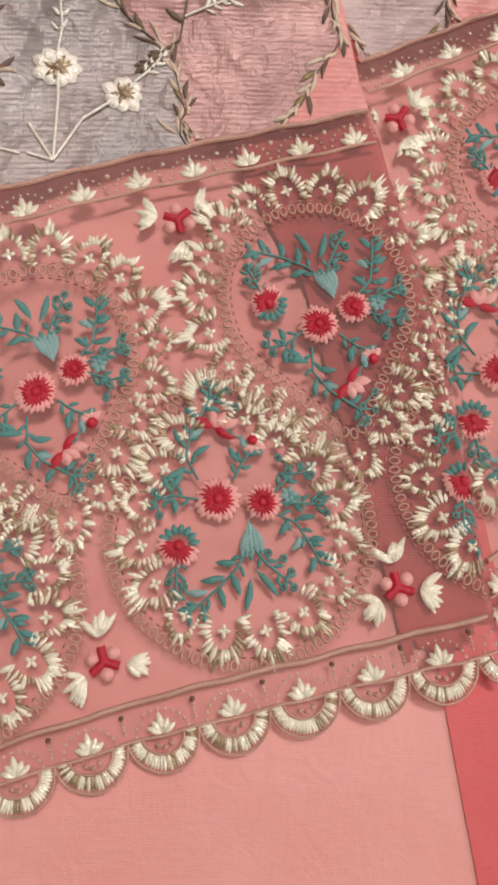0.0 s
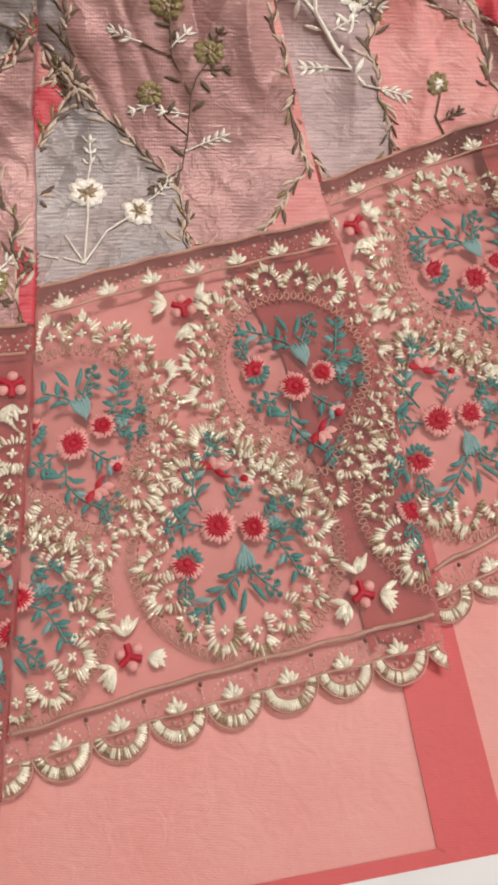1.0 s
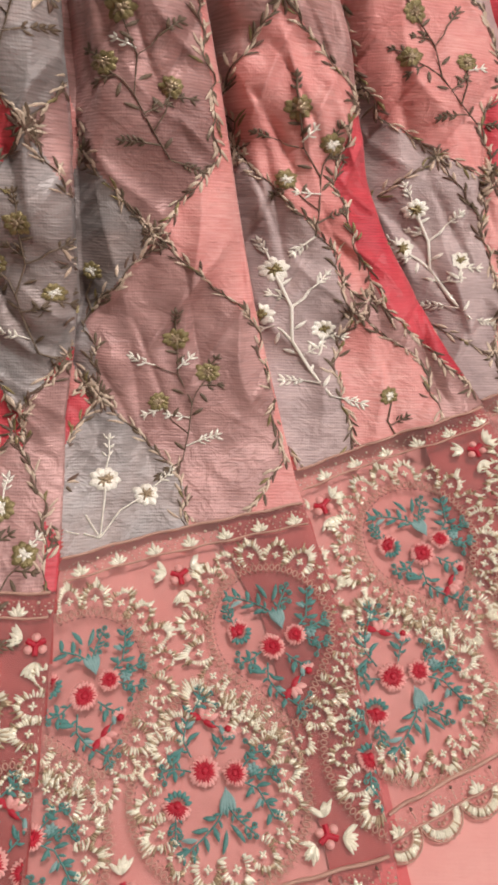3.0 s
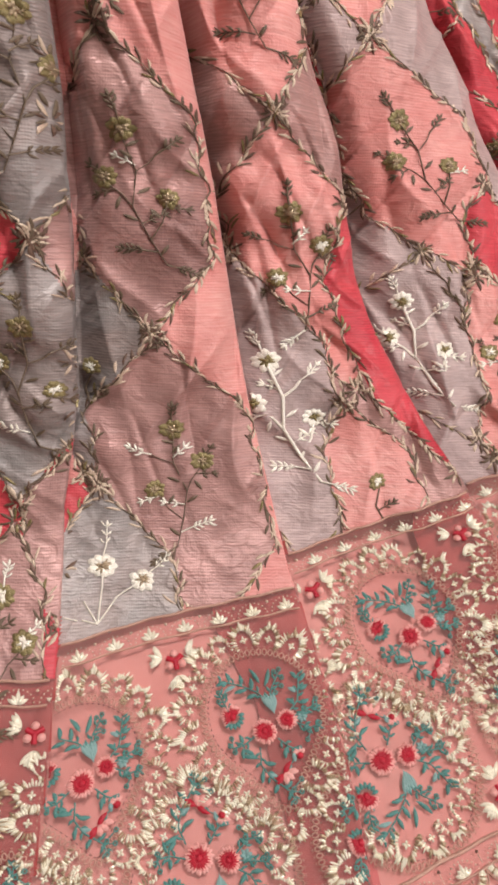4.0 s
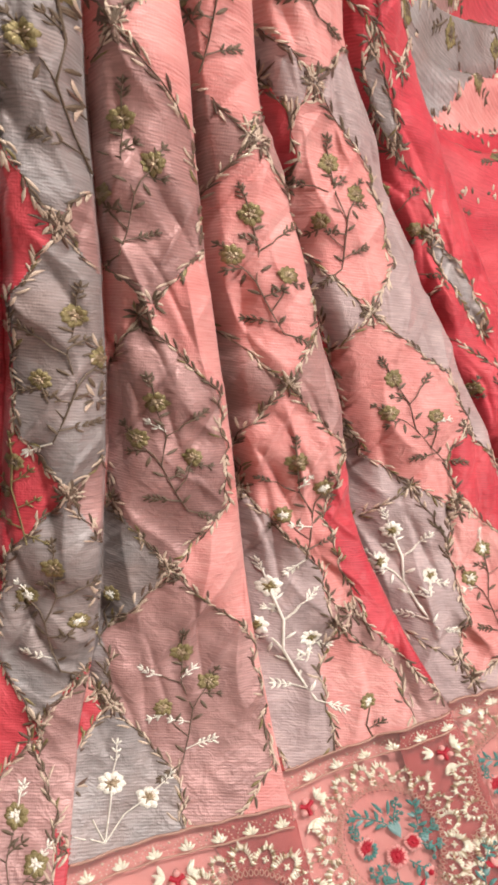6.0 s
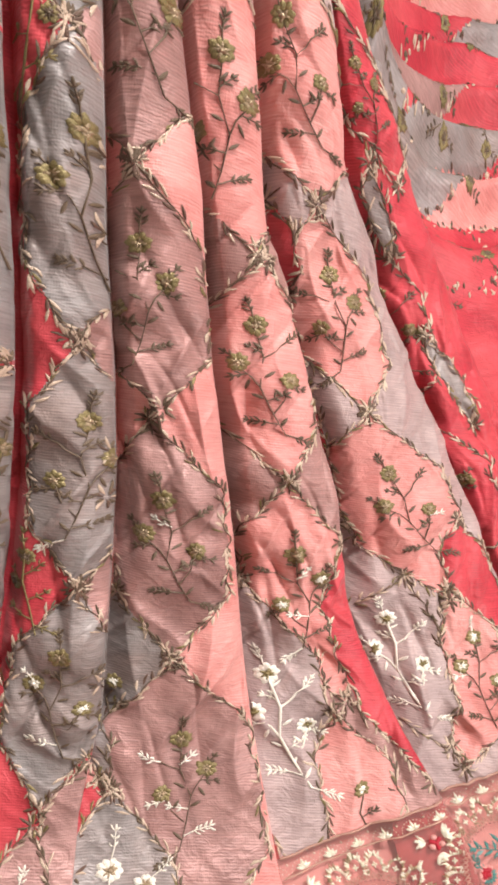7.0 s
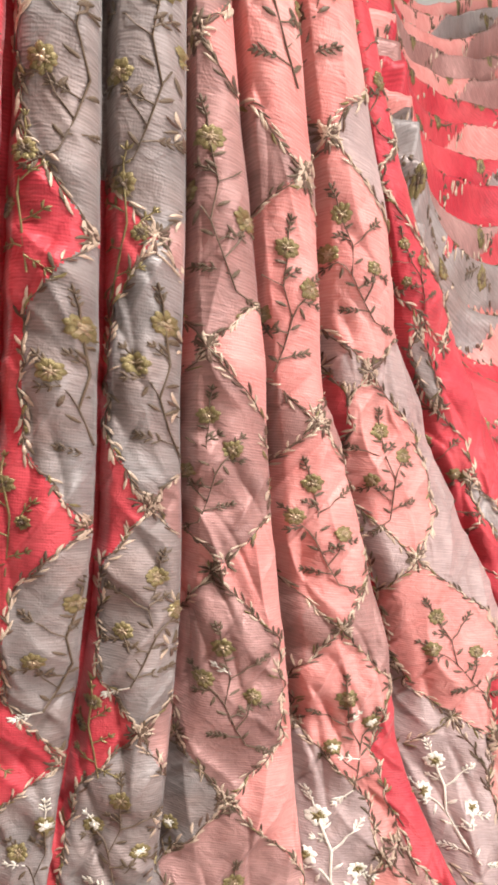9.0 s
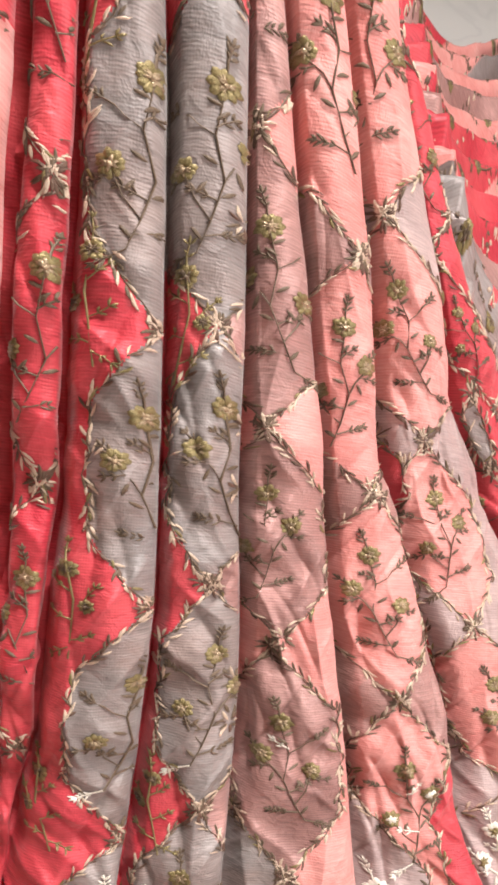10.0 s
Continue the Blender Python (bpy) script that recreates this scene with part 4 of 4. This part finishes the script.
def trimmings(i, u0, u1):
    """Cords, small fans and the scalloped hem of one pleat's border."""
    flat = on_border(i, 0, 0)
    for v, w, name in ((BAND, 0.0022, "upper_cord"), (BAND - 0.0158, 0.0017, "inner_cord"), (HEM + 0.0145, 0.0024, "lower_cord"), (HEM, 0.0015, "hem_cord")):
        st = Stitches([CORD, BROWN])
        n = int((u1 - u0) / 0.003)
        st.cord([(u0 + (u1 - u0) * j / n, v + 0.0004 * math.sin(j * 0.6)) for j in range(n + 1)], w, w * 0.9, CORD)
        st.lay(name, i, flat, skirt, "rose-gold couched cord")
    for j in range(int(u0 / 0.0245) - 1, int(u1 / 0.0245) + 2):
        st = Stitches([GOLD, CREAM])
        fan(st, j * 0.0245, BAND - 0.0145, 0.0075)
        st.dot(j * 0.0245 + 0.0122, BAND - 0.006, 0.0012, 0.001, CREAM, 6)
        st.lay("band_fan", i, flat, skirt, "small gold fan with a dotted arch", "stuff")
    for j in range(int(u0 / 0.0287) - 1, int(u1 / 0.0287) + 2):
        x = (j + 0.5) * 0.0287
        st = Stitches([GOLD, DULL])
        for q in range(30):
            g = math.pi + math.pi * (q + 0.5) / 30
            c, s = math.cos(g), math.sin(g)
            # the scallop's glitter is coloured in too, a quarter of it dark
            st.lens(x + 0.0086 * c, HEM + 0.0072 * s, x + rnd.uniform(0.0134, 0.0142) * c, HEM + rnd.uniform(0.0134, 0.0142) * s, rnd.uniform(0.0014, 0.0020), rnd.uniform(0.0007, 0.0022), GOLD if rnd.random() < 0.75 else DULL)
        body = st.lay("scallop", i, flat, skirt, "gold satin-stitched scallop of the hem", "stuff")
        if body is None:
            continue
        st = Stitches([CORD, CREAM, BROWN])
        for r in (0.0084, 0.0143):
            st.cord([(x + r * math.cos(math.pi + math.pi * q / 20), HEM + r * math.sin(math.pi + math.pi * q / 20) * (0.86 if r < 0.01 else 1)) for q in range(21)], 0.0010, 0.0014, CORD)
        st.lay("scallop_outline", i, flat, body, "rose-gold cord outline")
        st = Stitches([CORD, CREAM, BROWN, GOLD])
        for g in (-2.62, -1.57, -0.52):
            st.dot(x + 0.0031 * math.cos(g), HEM - 0.0022 + 0.0026 * math.sin(g), 0.0013, 0.0014, CORD)
        fan(st, x, HEM + 0.0006)
        st.dot(x + 0.0143, HEM + 0.0105, 0.0012, 0.0012, BROWN, 6)
        for q in range(4):
            st.dot(x + 0.0143, HEM + 0.0085 - 0.0016 * q, 0.0006, 0.0007, CREAM, 5)
        st.lay("hem_fan", i, flat, body, "small gold fan with knots", "stuff")


SPANS = {3: (-0.08, 0.10), 4: (-0.13, 0.17), 5: (-0.10, 0.16), 6: (-0.06, 0.16)}
for i, (u0, u1) in SPANS.items():
    for n in (-1, 0, 1):
        drop(i, n * PERIOD, False)
        drop(i, (n + 0.5) * PERIOD - 0.0005, True)
        trefoil(i, n * PERIOD + 0.0129, 0.1236, False)
        trefoil(i, (n + 0.5) * PERIOD + 0.002, -0.0505, True)
    trimmings(i, u0, u1)


# ---- the plain lining that shows below the hem ----
def lining(name, corners, mat, z, label, wave=0.0015, lift=None):
    """A loose cloth between four corners, lying on the floor, with soft waves and a thin edge."""
    n = 40
    (x0, y0), (x1, y1), (x2, y2), (x3, y3) = corners
    verts, uv = [], []
    for layer in (0, 1):
        for r in range(n + 1):
            for c in range(n + 1):
                s, t = c / n, r / n
                x = (x0 * (1 - s) + x1 * s) * (1 - t) + (x3 * (1 - s) + x2 * s) * t
                y = (y0 * (1 - s) + y1 * s) * (1 - t) + (y3 * (1 - s) + y2 * s) * t
                h = z + wave * (1 + math.sin(38 * x + 9 * y) * math.sin(21 * y + 4))
                verts.append((x, y, h - 0.0004 * layer))
                uv.append((x, y))
    faces = []
    m = (n + 1) ** 2
    for r in range(n):
        for c in range(n):
            q = r * (n + 1) + c
            faces += [(q, q + 1, q + n + 2, q + n + 1), (q + m, q + n + 1 + m, q + n + 2 + m, q + 1 + m)]
    rim = [c for c in range(n)] + [n + r * (n + 1) for r in range(n)] + [n * (n + 1) + n - c for c in range(n)] + [(n - r) * (n + 1) for r in range(n)]
    for p, q in zip(rim, rim[1:] + rim[:1]):
        faces.append((p, p + m, q + m, q))
    ob = sheet(name, verts, faces, mat, None, uv)
    ob.data.polygons.foreach_set("use_smooth", np.zeros(len(ob.data.polygons), bool))
    return tagged(ob, label, "fabric")


lining("satin_lining", [(-0.6, -0.230), (0.118, -0.127), (0.118, 0.26), (-0.6, 0.26)], SATIN, 0.0005, "light pink satin lining lying flat under the embroidered hem", 0.0002)
lining("satin_lining", [(0.112, -0.1275), (0.62, -0.055), (0.62, 0.45), (0.112, 0.30)], SATIN, 0.0010, "light pink satin lining lying flat under the embroidered hem", 0.0002)
lining("coral_underskirt", [(0.111, -0.1285), (0.146, -0.1235), (0.118, 0.03), (0.086, 0.03)], DEEP, 0.0016, "deep coral satin underskirt edge between two linings", 0.0001)
lining("coral_underskirt", [(-0.4, -0.207), (0.165, -0.126), (0.163, -0.119), (-0.4, -0.199)], DEEP, 0.0016, "deep coral satin underskirt edge beside the pale lining", 0.0001)


# ---- the heaped train of the skirt behind the pleats ----
def train():
    xs, ys = np.arange(0.04, 1.2, 0.0035), np.arange(0.50, 2.4, 0.0045)
    A, B = np.meshgrid(xs, ys)
    pts = np.stack([A, B, train_height(A, B)], -1).reshape(-1, 3)
    uv = np.stack([A.ravel(), B.ravel()], -1)
    ca, cb = (A[:-1, :-1] + A[1:, 1:]) / 2, (B[:-1, :-1] + B[1:, 1:]) / 2
    run = train_run(ca, cb) + 0.35
    I = np.floor(run).astype(int)
    J = np.floor(ca / 0.17 + 0.37 * I + 0.8 * np.abs(run - I - 0.5)).astype(int)
    near = cb < 0.80 + 0.25 * (ca - 0.2)
    I, J = np.where(near, -40, I), np.where(near, 0, J)
    strip = ~near & (ca < 0.185 + 0.05 * (cb - 0.85)) & (cb < 1.1)
    I, J = np.where(strip, -50, I), np.where(strip, 0, J)
    inside = train_inside(ca, cb)
    index = np.arange(A.size).reshape(A.shape)
    quads = np.stack([index[:-1, :-1], index[:-1, 1:], index[1:, 1:], index[1:, :-1]], -1)
    palette = [CORAL, MAUVE, RED, MAUVE, GREY, CORAL, RED]
    for ij in sorted(set(zip(I[inside].tolist(), J[inside].tolist()))):
        mask = inside & (I == ij[0]) & (J == ij[1])
        if mask.sum() < 12:
            continue
        chosen = quads[mask]
        used, inverse = np.unique(chosen, return_inverse=True)
        mat = RED if ij[0] == -40 else GREY if ij[0] == -50 else palette[(5 * ij[0] + 3 * ij[1] + ij[0] * ij[1]) % 7]
        ob = sheet("panel", pts[used].tolist(), inverse.reshape(-1, 4).tolist(), mat, skirt, uv[used], NAMES[mat])
        st = Stitches([CREAM, BROWN, BRONZE, OLIVE])
        edge_mask = np.zeros_like(mask)
        for ax, sh in ((0, 1), (1, 1)):
            edge_mask |= mask & (np.roll(I * 100 + J, -sh, ax) != I * 100 + J)
        for x, y in list(zip(ca[edge_mask], cb[edge_mask]))[::2]:
            w = rnd.uniform(0, 6.28)
            l = rnd.uniform(0.005, 0.008)
            st.lens(x, y, x + l * math.cos(w), y + l * math.sin(w), 0.003, 0.0016, rnd.choice([CREAM, CREAM, BROWN, OLIVE]))
        st.lay("vine", 8, lambda x, y: (x, y), ob, "cream and brown leaf-stitched vine", "stuff")
        cx, cy = float(ca[mask].mean()), float(cb[mask].mean())
        st = Stitches([BRONZE, OLIVE])
        along_g = 0.6 * (cy - 1.15)
        for t in (-0.045, 0.0, 0.045):
            x, y = cx + t * math.cos(along_g), cy + t * math.sin(along_g)
            bloom(st, x + rnd.uniform(-0.01, 0.01), y + rnd.uniform(-0.01, 0.01), 0.009, BRONZE, OLIVE)
            twig(st, x, y, along_g + rnd.uniform(-0.6, 0.6), 0.022, OLIVE)
            twig(st, x, y, along_g + 3.1 + rnd.uniform(-0.8, 0.8), 0.018, OLIVE)
        st.lay("branch", 8, lambda x, y: (x, y), ob, "metallic thread branch with small flowers", "stuff")


train()
